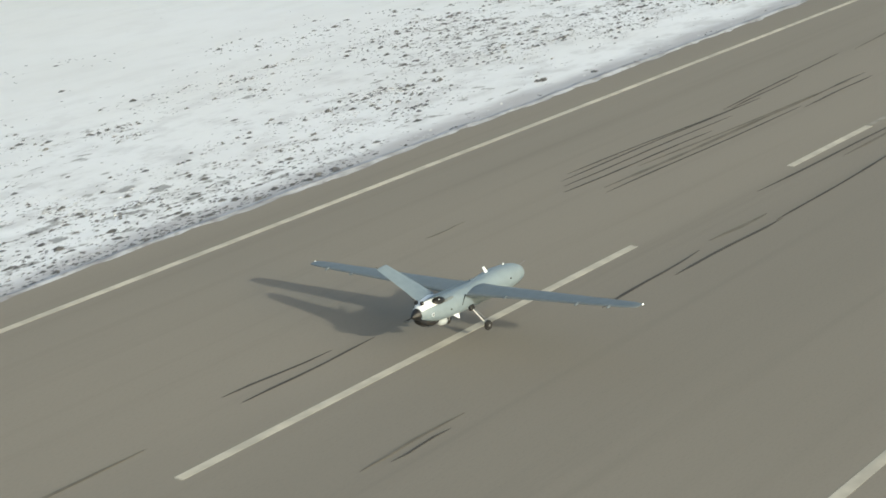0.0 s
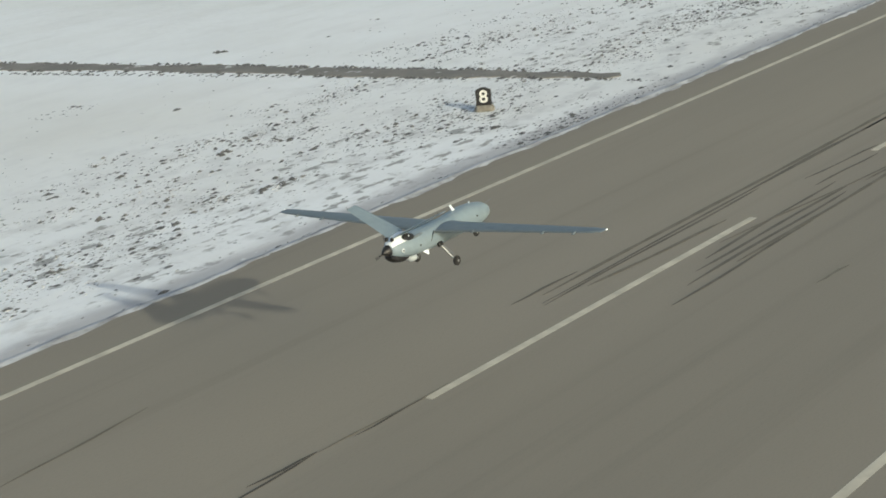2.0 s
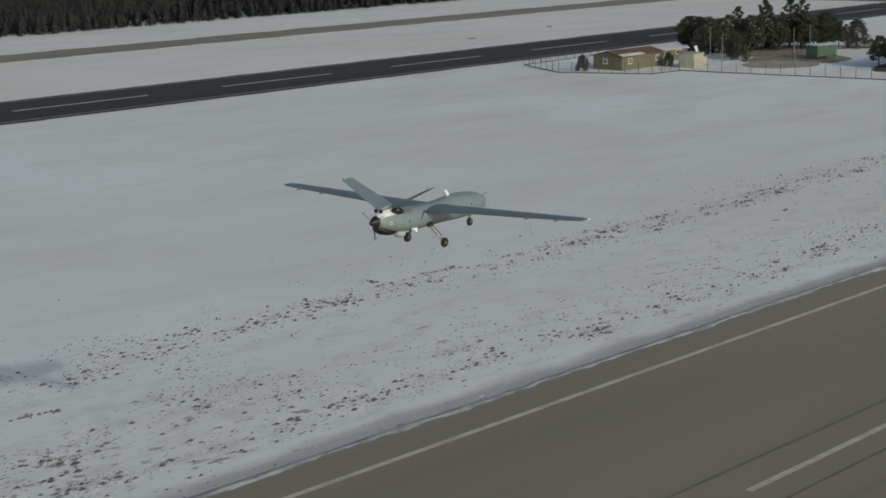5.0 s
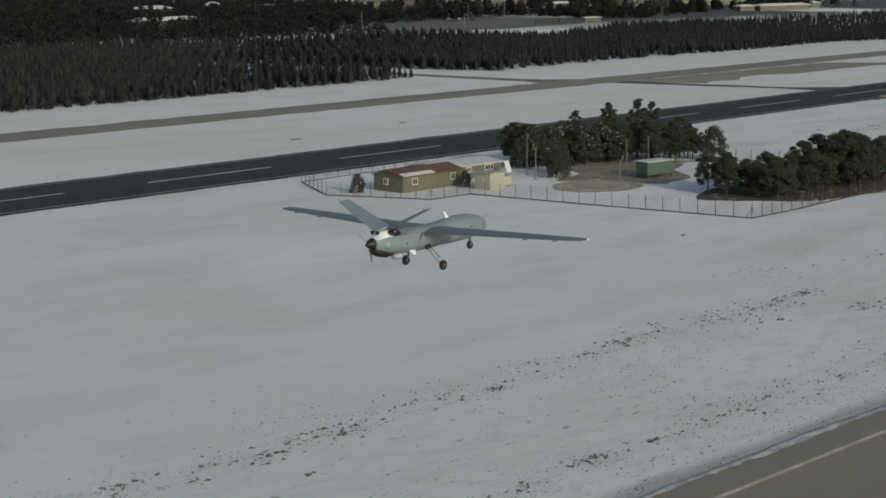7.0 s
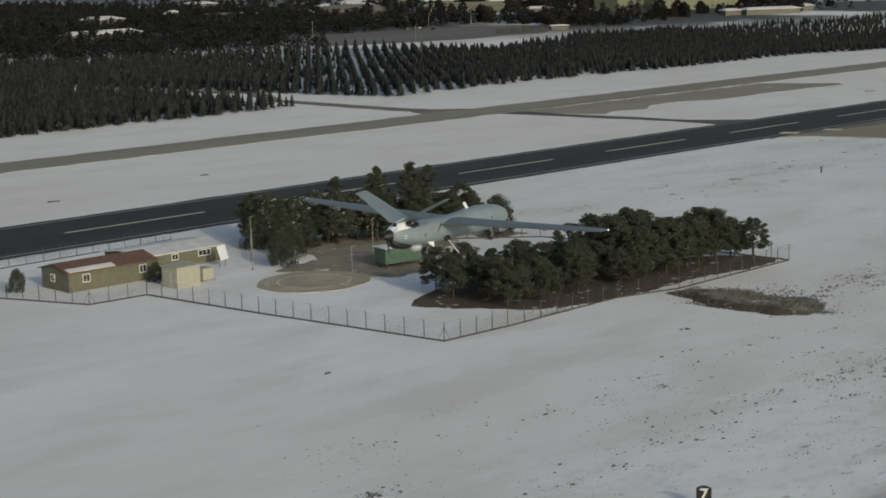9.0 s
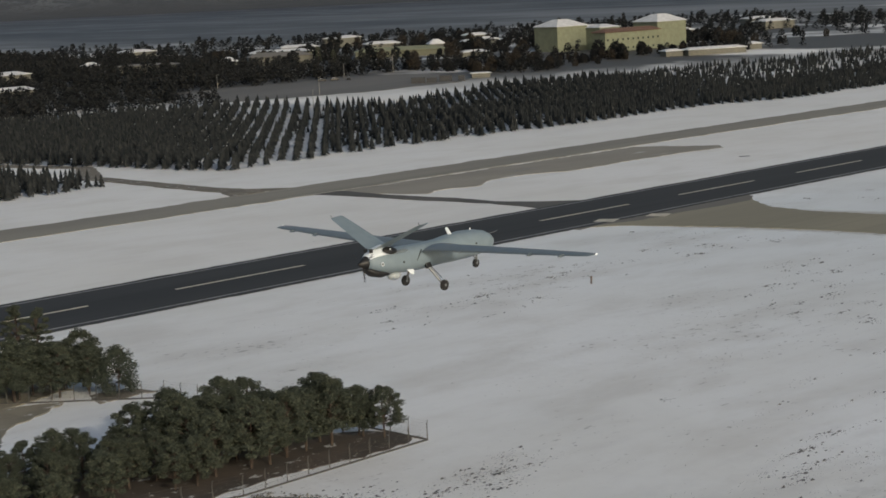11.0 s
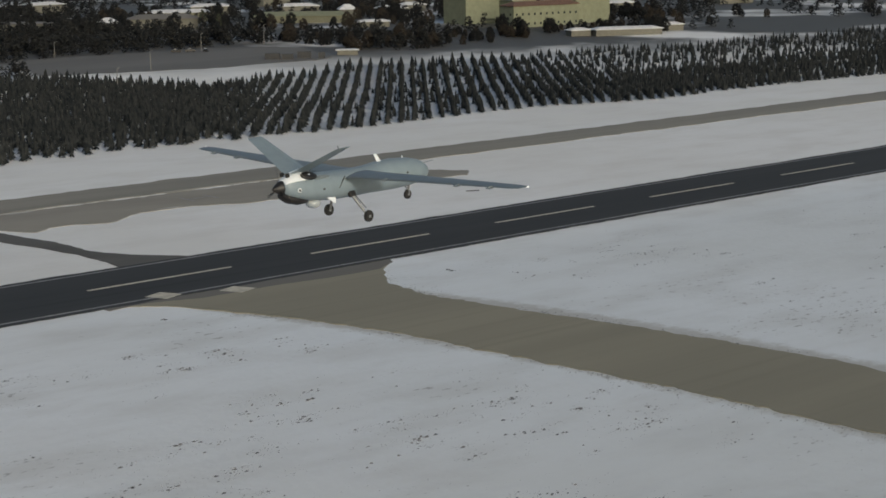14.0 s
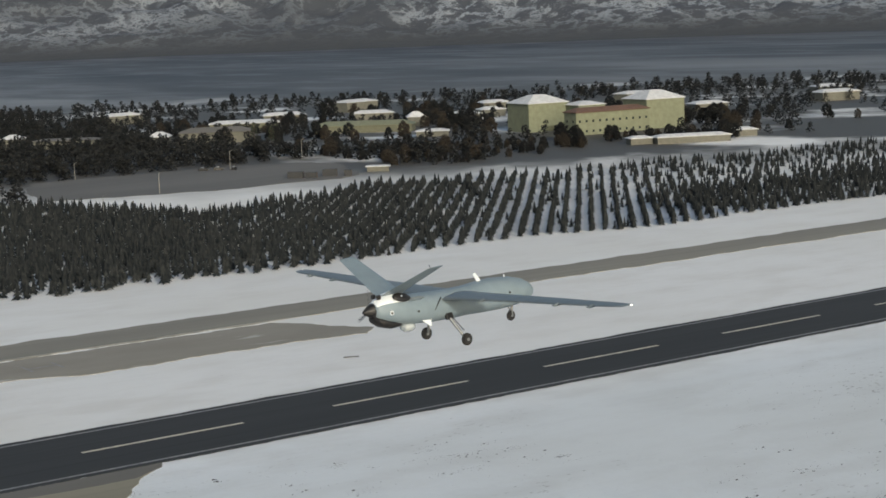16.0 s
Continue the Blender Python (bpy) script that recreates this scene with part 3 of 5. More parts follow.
def build_drone():
    drone = empty("drone")
    tagged(drone, "grey twin-tailed military drone with pusher propeller, flying with wheels down", "drone")
    sections = ((3.74, -0.02, 0.05, 0.05), (3.66, -0.02, 0.16, 0.16), (3.5, 0.0, 0.29, 0.28), (3.2, 0.04, 0.41, 0.41), (2.7, 0.09, 0.49, 0.50),
                (2.0, 0.13, 0.52, 0.54), (1.3, 0.14, 0.51, 0.52), (0.7, 0.14, 0.50, 0.48), (0.0, 0.15, 0.50, 0.48), (-0.8, 0.20, 0.50, 0.49),
                (-1.5, 0.27, 0.50, 0.48), (-2.1, 0.34, 0.48, 0.45), (-2.55, 0.40, 0.41, 0.39), (-2.85, 0.45, 0.31, 0.30), (-3.0, 0.47, 0.23, 0.22))
    part("fuselage", loft(bmesh.new(), [ellipse(x, z, w, h, 24, 0.9) for x, z, w, h in sections]), SKIN, drone, smooth=True)
    # engine cover on the upper tail, white, with its dark inlet
    cover = [[(x, 1.05 * w * math.cos(a), z + h * (1.04 + k) * math.sin(a)) for a in [math.pi * (0.17 + 0.66 * i / 12) for i in range(13)]] +
             [(x, 0.8 * w * math.cos(math.pi * (0.83 - 0.66 * i / 4)), z + h * 0.40) for i in range(1, 4)]
             for x, z, w, h, k in ((-1.74, 0.30, 0.34, 0.34, 0.02), (-1.9, 0.32, 0.46, 0.45, 0.30), (-2.15, 0.35, 0.47, 0.45, 0.36), (-2.5, 0.40, 0.43, 0.39, 0.34), (-2.75, 0.44, 0.36, 0.33, 0.22), (-2.96, 0.47, 0.245, 0.24, 0.05))]
    part("engine_cover", loft(bmesh.new(), cover), WHITE, drone, "glossy white engine cover", True)
    for s in (-1, 1):
        bm = bmesh.new()
        bmesh.ops.create_uvsphere(bm, u_segments=14, v_segments=8, radius=1.0, matrix=Matrix.Translation((-2.08, s * 0.37, 0.775)) @ Matrix.Rotation(radians(10), 4, "Y") @ Matrix.Rotation(s * radians(42), 4, "X") @ Matrix.Diagonal((0.36, 0.075, 0.165, 1)))
        part("air_inlet", bm, BLACK, drone, "dark oval air inlet", True)
        bm = box(bmesh.new(), (0.06, 0.025, 0.05), (-2.12, s * 0.43, 0.83), 0.008)
        part("inlet_vane", bm, WHITE, drone)
    chin = [ellipse(x, z, w, h, 16) for x, z, w, h in ((-1.95, -0.09, 0.10, 0.04), (-2.05, -0.09, 0.22, 0.11), (-2.4, -0.03, 0.30, 0.17), (-2.8, 0.09, 0.29, 0.17), (-3.0, 0.19, 0.22, 0.13), (-3.05, 0.22, 0.12, 0.06))]
    part("exhaust_fairing", loft(bmesh.new(), chin), BLACK, drone, "sooty black exhaust fairing under the tail", True)
    bm = bmesh.new()
    bmesh.ops.create_uvsphere(bm, u_segments=16, v_segments=10, radius=1.0, matrix=Matrix.Translation((-1.66, 0, -0.27)) @ Matrix.Diagonal((0.27, 0.24, 0.17, 1)))
    part("sensor_dome", bm, DOME, drone, "pale translucent sensor dome", True)
    # spinner and blades turn together
    spin = empty("propeller")
    spin.parent = drone
    spin.location = (-3.04, 0, 0.475)
    cone = [[(x, r * math.cos(2 * math.pi * k / 16), r * math.sin(2 * math.pi * k / 16)) for k in range(16)] for x, r in ((0.10, 0.245), (0.0, 0.225), (-0.12, 0.165), (-0.26, 0.08), (-0.34, 0.012))]
    part("spinner", loft(bmesh.new(), cone), BLACK, spin, "black pointed spinner", True)
    for k in range(3):
        rings = []
        for r, c, tw in ((0.12, 0.05, 60), (0.3, 0.065, 42), (0.5, 0.055, 28), (0.68, 0.035, 18), (0.73, 0.012, 15)):
            ring = []
            for u, v in ((-0.5, 0), (0, 0.12), (0.5, 0), (0, -0.12)):
                a = radians(tw)
                ring.append(Matrix.Rotation(2 * math.pi * k / 3, 3, "X") @ Vector((-0.07 + c * (u * math.sin(a) + v * math.cos(a)), c * (u * math.cos(a) - v * math.sin(a)), r)))
            rings.append(ring)
        part("blade", loft(bmesh.new(), rings), BLACK, spin)
    for s in (-1, 1):
        rings = [wing_ring(y, z, lead, c, t, s) for y, z, lead, c, t in
                 ((0.0, 0.40, 0.86, 1.46, 0.13), (0.55, 0.43, 0.80, 1.38, 0.12), (1.2, 0.46, 0.70, 1.22, 0.10), (3.2, 0.55, 0.56, 1.02, 0.075), (5.8, 0.65, 0.41, 0.82, 0.055), (7.7, 0.72, 0.30, 0.62, 0.04), (8.1, 0.735, 0.22, 0.46, 0.025), (8.15, 0.735, 0.1, 0.2, 0.01))]
        wing = part("wing", loft(bmesh.new(), rings), SKIN_DARK, drone, smooth=True)
        for y, lead in ((2.3, -0.36), (5.6, -0.35), (7.0, -0.31)):
            bm = loft(bmesh.new(), [[(lead + dx, s * y + 0.035 * math.cos(a), 0.43 + 0.037 * y + r * math.sin(a)) for a in [2 * math.pi * i / 8 for i in range(8)]] for dx, r in ((0.22, 0.01), (0.1, 0.05), (-0.08, 0.05), (-0.2, 0.012))])
            part("hinge_fairing", bm, SKIN_DARK, wing)
        bm = bmesh.new()
        bmesh.ops.create_uvsphere(bm, u_segments=10, v_segments=6, radius=0.03, matrix=Matrix.Translation((0.14, s * 8.16, 0.735)) @ Matrix.Diagonal((1.7, 0.8, 0.8, 1)))
        part("tip_light", bm, LAMP, wing, "white wing-tip lamp")
        bm = box(bmesh.new(), (0.022, 0.03, 0.46), (-0.74, s * 0.492, 0.34), 0.0, Matrix.Rotation(radians(38), 4, "Y"))
        part("root_seal", bm, BLACK, wing, "dark seam at the wing root")
        # V tail
        rings = [fin_ring(y, z, lead, c, t, s) for y, z, lead, c, t in ((0.12, 0.90, -1.74, 1.00, 0.05), (0.78, 1.20, -1.76, 0.88, 0.042), (1.56, 1.545, -1.79, 0.74, 0.033), (2.22, 1.84, -1.82, 0.62, 0.025), (2.30, 1.87, -1.86, 0.53, 0.010))]
        fin = part("tail_fin", loft(bmesh.new(), rings), SKIN, drone)
        part("tip_aerial", rod(bmesh.new(), (-2.34, s * 2.27, 1.86), (-2.40, s * 2.30, 1.97), 0.012, 0.008, 6), BLACK, fin)
        part("fin_hinge", box(bmesh.new(), (0.14, 0.1, 0.14), (-2.80, s * 0.14, 0.88), 0.02), BLACK, fin)
        # main gear
        leg = part("main_leg", rod(rod(bmesh.new(), (-0.34, s * 0.46, -0.14), (-0.13, s * 0.93, -0.84), 0.062, 0.04, 10), (-0.22, s * 0.46, -0.16), (-0.10, s * 0.90, -0.62), 0.022, 0.02, 8), STEEL, drone, "pale steel main gear leg")
        part("leg_fairing", box(bmesh.new(), (0.26, 0.16, 0.2), (-0.32, s * 0.47, -0.15), 0.03, Matrix.Rotation(s * 0.4, 4, "X")), BLACK, leg)
        tyre = part("tyre", wheel(bmesh.new(), (-0.12, s * 1.02, -0.89), 0.20, 0.15), TYRE, leg, smooth=False)
        part("rim", wheel(bmesh.new(), (-0.12, s * 1.02, -0.89), 0.10, 0.162), STEEL, leg, "grey wheel rim")
        part("strake", loft(bmesh.new(), [[(-0.95, s * 0.33, -0.12), (-1.35, s * 0.34, -0.10), (-1.34, s * 0.36, -0.10), (-0.96, s * 0.35, -0.12)], [(-1.00, s * 0.38, -0.34), (-1.06, s * 0.38, -0.34), (-1.06, s * 0.395, -0.34), (-1.00, s * 0.395, -0.34)]]), WHITE, drone, "small white ventral strake")
        for x, z, r in ((-2.55, 0.36, 0.045), (-1.55, 0.24, 0.04), (2.3, 0.16, 0.035), (1.1, 0.2, 0.03)):
            w = 0.405 if x < -2 else 0.495 if x < 0 else 0.515
            bm = rod(bmesh.new(), (x, s * (w - 0.02), z), (x, s * (w + (0.036 if x < -2 else 0.018)), z), r, r, 12)
            port = part("port", bm, BLACK, drone, "small round black port")
            if x < -2:
                part("port_ring", rod(bmesh.new(), (x, s * (w - 0.02), z), (x, s * (w + 0.028), z), r * 1.6, r * 1.65, 14), WHITE, port, "white ring")
        part("side_scoop", loft(bmesh.new(), [[(x, s * (0.36 + 0.05 * math.cos(a)), 0.62 + h * math.sin(a)) for a in [2 * math.pi * i / 8 for i in range(8)]] for x, h in ((-1.2, 0.02), (-1.35, 0.07), (-1.7, 0.08), (-1.82, 0.03))]), SKIN_DARK, drone)
    leg = part("nose_leg", rod(rod(bmesh.new(), (2.80, 0, -0.36), (2.74, 0, -0.70), 0.045, 0.035, 10), (2.55, 0, -0.36), (2.72, 0, -0.56), 0.02, 0.02, 8), STEEL, drone, "steel nose gear leg")
    for s in (-1, 1):
        part("fork", box(bmesh.new(), (0.06, 0.02, 0.2), (2.72, s * 0.085, -0.67), 0.006), STEEL, leg)
    part("tyre", wheel(bmesh.new(), (2.71, 0, -0.74), 0.17, 0.12), TYRE, leg)
    part("rim", wheel(bmesh.new(), (2.71, 0, -0.74), 0.08, 0.132), STEEL, leg, "grey wheel rim")
    part("blade_aerial", loft(bmesh.new(), [[(1.36, -0.018, 0.62), (1.54, -0.018, 0.62), (1.54, 0.018, 0.62), (1.36, 0.018, 0.62)], [(1.20, -0.012, 0.93), (1.32, -0.012, 0.95), (1.32, 0.012, 0.95), (1.20, 0.012, 0.93)]]), WHITE, drone, "white blade aerial")
    part("stub_aerial", rod(bmesh.new(), (2.55, 0, 0.58), (2.55, 0, 0.68), 0.03, 0.02, 8), WHITE, drone)
    part("pitot", rod(bmesh.new(), (3.45, 0, 0.24), (4.05, 0, 0.28), 0.016, 0.010, 8), STEEL, drone, "thin air-data probe")
    return drone, spin


DRONE, PROP = build_drone()


# ---- marker boards beside the runway ----
def build_board(m, digit, label):
    board = empty("marker_board", m)
    tagged(board, label, "sign")
    base = part("footing", box(bmesh.new(), (0.95, 1.45, 0.62), (0, 0, 0.14), 0.2), FOOTING, board, "muddy brown footing")
    w, h, z0 = 1.14, 1.30, 0.46
    prof = [(-w / 2, z0), (w / 2, z0), (w / 2, z0 + h * 0.86), (w * 0.14, z0 + h), (-w * 0.14, z0 + h), (-w / 2, z0 + h * 0.86)]
    part("panel", loft(bmesh.new(), [[(x, a, b) for a, b in prof] for x in (-0.07, 0.07)]), BLACK, board, "black panel")
    curve = bpy.data.curves.new("numeral", "FONT")
    curve.body, curve.size, curve.align_x, curve.align_y = digit, 1.30, "CENTER", "CENTER"
    curve.extrude, curve.offset = 0.006, 0.022
    text = bpy.data.objects.new("numeral", curve)
    scene.collection.objects.link(text)
    bpy.context.view_layer.update()
    me = bpy.data.meshes.new_from_object(text.evaluated_get(bpy.context.evaluated_depsgraph_get()))
    bpy.data.objects.remove(text)
    me.materials.clear()
    me.materials.append(FRAME)
    ob = new("numeral", me)
    ob.parent, ob["label"] = board, "white numeral " + digit
    ob.matrix_basis = Matrix.Translation((-0.08, 0, z0 + h * 0.45)) @ Matrix.Rotation(radians(-90), 4, "Z") @ Matrix.Rotation(radians(90), 4, "X") @ Matrix.Diagonal((1.0, 1, 1, 1))
    return board


build_board(pose(107.6, 31.5, -0.15, 0, 0, 34), "8", "black runway distance board with a white 8 on a muddy foot")
build_board(pose(356.8, 31.5, -0.15, 0, 0, 34), "7", "black runway distance board with a white 7 in snow")


# ---- trees ----
def tuft_cloud(rnd, centres, per, size, squash=0.8, blade=(0.4, 0.9)):
    """Small needle sprays scattered about the centres: verts and faces."""
    verts, faces = [], []
    for cx, cy, cz, r in centres:
        for _ in range(per):
            d = Vector((rnd.gauss(0, 1), rnd.gauss(0, 1), rnd.gauss(0, 1))).normalized() * r * rnd.random() ** 0.4
            p = Vector((cx + d.x, cy + d.y, cz + d.z * squash))
            a = Vector((rnd.gauss(0, 1), rnd.gauss(0, 1), rnd.gauss(0, 0.7))).normalized() * size * rnd.uniform(0.6, 1.4)
            b = a.cross(Vector((rnd.gauss(0, 1), rnd.gauss(0, 1), rnd.gauss(0, 1)))).normalized() * size * rnd.uniform(*blade)
            k = len(verts)
            verts += [tuple(p - a), tuple(p + b), tuple(p + a), tuple(p - b)]
            faces.append((k, k + 1, k + 2, k + 3))
    return verts, faces


def tree_meshes(seed, height, spread, trunk_h, clumps, per, size, squash=0.75, lean=0.3, puff=(0.30, 0.48)):
    """Trunk with limbs, and the crown, of one tree."""
    rnd = random.Random(seed)
    bm = bmesh.new()
    top = Vector((rnd.uniform(-lean, lean), rnd.uniform(-lean, lean), height * 0.9))
    r0 = 0.022 * height
    rod(bm, (0, 0, -0.3), top * 0.5, r0, r0 * 0.7, 7)
    rod(bm, top * 0.5, top, r0 * 0.7, r0 * 0.15, 6)
    centres = []
    for k in range(clumps):
        u = trunk_h + (1 - trunk_h) * (k + 0.5) / clumps
        a = k * 2.4 + rnd.uniform(-0.5, 0.5)
        wide = spread * (0.45 + 0.55 * math.sin(math.pi * min(1, (1.12 - u) / (1.12 - trunk_h) * 0.62))) * rnd.uniform(0.55, 1.0)
        if u > 0.9:
            wide *= 0.4
        p = Vector((math.cos(a) * wide, math.sin(a) * wide, u * height * 0.95))
        r = spread * rnd.uniform(*puff)
        centres.append((p.x, p.y, p.z, r))
        rod(bm, (top.x * u, top.y * u, max(0.3, (u - 0.12)) * height * 0.9), p, r0 * 0.3, r0 * 0.08, 4)
    trunk = bpy.data.meshes.new("trunk")
    bm.to_mesh(trunk)
    bm.free()
    trunk.materials.append(BARK)
    verts, faces = tuft_cloud(rnd, centres, per, size, squash, (0.4, 0.9) if size > 0.3 else (0.14, 0.34))
    crown = bpy.data.meshes.new("crown")
    crown.from_pydata(verts, [], faces)
    return trunk, crown


def plant(name, meshes, x, y, z, turn, scale, label, group, category="tree"):
    t = empty(name, pose(x, y, z, 0, 0, turn) @ Matrix.Scale(scale, 4))
    tagged(t, label, category, group)
    for n, me in zip(("trunk", "crown"), meshes):
        ob = new(n, me)
        ob.parent = t
    return t


PINES = [tree_meshes(s, 8.0, 2.9, 0.28, 46, 170, 0.22, 0.55, 0.6, (0.18, 0.36)) for s in (11, 12, 13, 14, 15, 16)]
for t, c in PINES:
    c.materials.append(PINE)
SNOWY = [tree_meshes(s, 8.0, 2.7, 0.24, 42, 150, 0.24, 0.6, 0.5, (0.20, 0.38)) for s in (17, 18, 19)]
for t, c in SNOWY:
    c.materials.append(PINE)
    c.materials.append(BANK)
    dust = random.Random(4)
    for p in c.polygons:
        # snow left on the outer sprays of some boughs
        if noise.noise(Vector(p.center) * 1.3) > 0.32 and dust.random() < 0.4:
            p.material_index = 1
TALL = [tree_meshes(s, 11.0, 2.0, 0.10, 50, 120, 0.22, 0.5, 0.3, (0.20, 0.36)) for s in (21, 22)]
for t, c in TALL:
    c.materials.append(PINE)
ROUND = [tree_meshes(s, 6.0, 2.3, 0.08, 34, 190, 0.2, 0.9) for s in (31, 32)]
for t, c in ROUND:
    c.materials.append(PINE)
BROAD = [tree_meshes(s, 9.0, 3.3, 0.12, 26, 100, 0.31, 0.9, 0.4, (0.26, 0.46)) for s in (41, 42, 43)]
for t, c in BROAD[:2]:
    c.materials.append(PINE_FAR)
BROAD[2][1].materials.append(TWIG)


def build_compound_trees():
    rnd = random.Random(5)
    # long pine belt along the fence
    for i in range(15):
        for j in range(4):
            u = (i + 0.5 + 0.5 * (j % 2)) / 15.5
            if j == 3 and u > 0.8 or rnd.random() < 0.06:
                continue
            x = 397.5 + 46.5 * u + rnd.uniform(-1.2, 1.2)
            y = 91.2 + 5.0 * j * (1.0 - 0.55 * u) + rnd.uniform(-1.1, 1.1) + 2.0 * (1 - u)
            s = rnd.uniform(0.80, 1.02) * (0.76 if u < 0.14 else 0.69 if u < 0.50 else 0.98 if u < 0.88 else 0.78)
            plant("pine_tree", PINES[rnd.randrange(6)], x, y, -0.2, rnd.uniform(0, 360), s, "dark green pine in a dense belt inside the fence", "pine belt")
    plant("pine_tree", PINES[2], 443.2, 90.2, -0.2, 40, 0.74, "wide low pine at the open end of the belt", "pine belt")
    for k in range(66):
        u = rnd.random()
        x, y = 406.5 + 29 * u, 151.5 - 15.5 * u + rnd.uniform(-3.5, 5)
        plant("pine_tree", SNOWY[k % 3] if k % 2 and u < 0.6 else PINES[k % 6], x, y, -0.2, rnd.uniform(0, 360), rnd.uniform(0.60, 1.0), "dark pine with traces of snow behind the yard", "yard pines")
    for x, y, s in ((424.5, 146, 0.90), (429.5, 143.5, 1.02), (431.8, 142, 0.96), (421, 151, 0.84), (427, 148, 0.95)):
        plant("fir_tree", TALL[int(x) % 2], x, y, -0.2, x * 37, s, "tall dark conifer standing above the pines", "tall conifers")
    for x, y, s in ((436.2, 131.5, 1.0), (399.2, 136.6, 0.80), (404.0, 140.5, 0.82), (365.8, 149.0, 0.5), (381.4, 140.6, 0.45), (405.0, 150.0, 0.85), (411.0, 145.5, 0.74)):
        plant("round_tree", ROUND[int(x) % 2], x, y, -0.2, x * 91, s, "rounded dark evergreen beside the buildings", "yard evergreens")


build_compound_trees()


# ---- walled yard: fence, huts, masts ----
FENCE = ((402.0, 167.0), (368.5, 165.5), (360.6, 150.5), (367.4, 134.3), (375.6, 134.0), (378.0, 114.0), (382.2, 86.5), (392.0, 86.4), (412.0, 87.3), (421.0, 85.1), (445.4, 85.9), (444.0, 105.0), (438.5, 125.0), (421.0, 142.0))


def build_fence():
    fence = empty("fence", pose(0, 0, 0))
    tagged(fence, "wire mesh fence on leaning concrete posts round the yard", "fence")
    bm = rod(rod(bmesh.new(), (0, 0, -0.4), (0, 0, 1.75), 0.06, 0.05, 6), (0, 0, 1.73), (0.16, 0, 2.05), 0.045, 0.035, 6)
    post_mesh = bpy.data.meshes.new("post")
    bm.to_mesh(post_mesh)
    bm.free()
    post_mesh.materials.append(POST)
    for k, (a, b) in enumerate(zip(FENCE, FENCE[1:])):
        a, b = Vector(a), Vector(b)
        d = b - a
        n = max(2, round(d.length / 2.7))
        ang = math.degrees(math.atan2(d.y, d.x))
        for i in range(n):
            p = a + d * (i / n)
            ob = new("post", post_mesh)
            ob.parent, ob.matrix_basis = fence, pose(p.x, p.y, 0, 0, 0, ang - 90)
        side = d.normalized()
        bm = bmesh.new()
        for z in (0.05, 0.45, 0.85, 1.25, 1.65, 1.95):
            rod(bm, (a.x, a.y, z), (b.x, b.y, z), 0.006, 0.006, 4)
        m = int(d.length / 0.9)
        for i in range(m):
            p, q = a + d * (i / m), a + d * ((i + 2) / m)
            if i < m - 2:
                rod(bm, (p.x, p.y, 0.05), (q.x, q.y, 1.65), 0.005, 0.005, 3)
                rod(bm, (q.x, q.y, 0.05), (p.x, p.y, 1.65), 0.005, 0.005, 3)
        part("mesh_panel", bm, POST, fence, "thin wire mesh")
        # low kerb, coloured dark to give the shadow line under the mesh as well
        kerb_shadow_line = slab("kerb_shadow_line", [tuple(a + Vector((side.y, -side.x)) * 0.09), tuple(b + Vector((side.y, -side.x)) * 0.09), tuple(b - Vector((side.y, -side.x)) * 0.09), tuple(a - Vector((side.y, -side.x)) * 0.09)], 0.02, 0.5, POST, fence)
        if k in (3, 6):
            for s in (-1, 1):
                back = a + side * 0.9 if s > 0 else a - (Vector(a) - Vector(FENCE[k - 1])).normalized() * 0.9
                part("brace", rod(bmesh.new(), (a.x, a.y, 1.5), (back.x, back.y, -0.1), 0.04, 0.04, 6), CONCRETE, fence)


build_fence()


def window(parent, at, w, h, face, bars=1, frame_mat=None):
    """A framed window standing proud of a wall; face is the outward way in the plane."""
    fx, fy = face
    turn = Matrix.Rotation(math.atan2(fy, fx), 4, "Z")
    bm = bmesh.new()
    for dy, dz, sw, sh in ((0, h / 2, w + 0.16, 0.1), (0, -h / 2, w + 0.2, 0.12), (-w / 2, 0, 0.1, h), (w / 2, 0, 0.1, h)):
        box(bm, (0.14, sw, sh), (0, dy, dz))
    for k in range(bars):
        box(bm, (0.12, 0.08, h), (0, -w / 2 + w * (k + 1) / (bars + 1), 0))
    win = part("window", bm, frame_mat or FRAME, parent, "white framed window")
    win.matrix_basis = Matrix.Translation(at) @ turn
    part("pane", box(bmesh.new(), (0.06, w, h)), GLASS, win, "dark glass")
    return win


def gable(parent, name, lx, ly, z, rise, over, material, ridge_x=True):
    """A pitched roof with thickness over an lx by ly plan."""
    a, b = lx / 2 + over, ly / 2 + over
    if ridge_x:
        prof = [(-b, z), (0, z + rise), (b, z), (b, z - 0.14), (0, z + rise - 0.14), (-b, z - 0.14)]
        rings = [[(x, p, q) for p, q in prof] for x in (-a, a)]
    else:
        prof = [(-a, z), (0, z + rise), (a, z), (a, z - 0.14), (0, z + rise - 0.14), (-a, z - 0.14)]
        rings = [[(p, y, q) for p, q in prof] for y in (-b, b)]
    return part(name, loft(bmesh.new(), rings), material, parent)


def house_wall(parent, lx, ly, h, rise, material, ridge_x=True):
    """Walls with gable ends."""
    a, b = lx / 2, ly / 2
    if ridge_x:
        rings = [[(x, -b, -0.3), (x, b, -0.3), (x, b, h), (x, 0, h + rise - 0.05), (x, -b, h)] for x in (-a, a)]
    else:
        rings = [[(-a, y, -0.3), (a, y, -0.3), (a, y, h), (0, y, h + rise - 0.05), (-a, y, h)] for y in (-b, b)]
    return part("wall", loft(bmesh.new(), rings), material, parent)


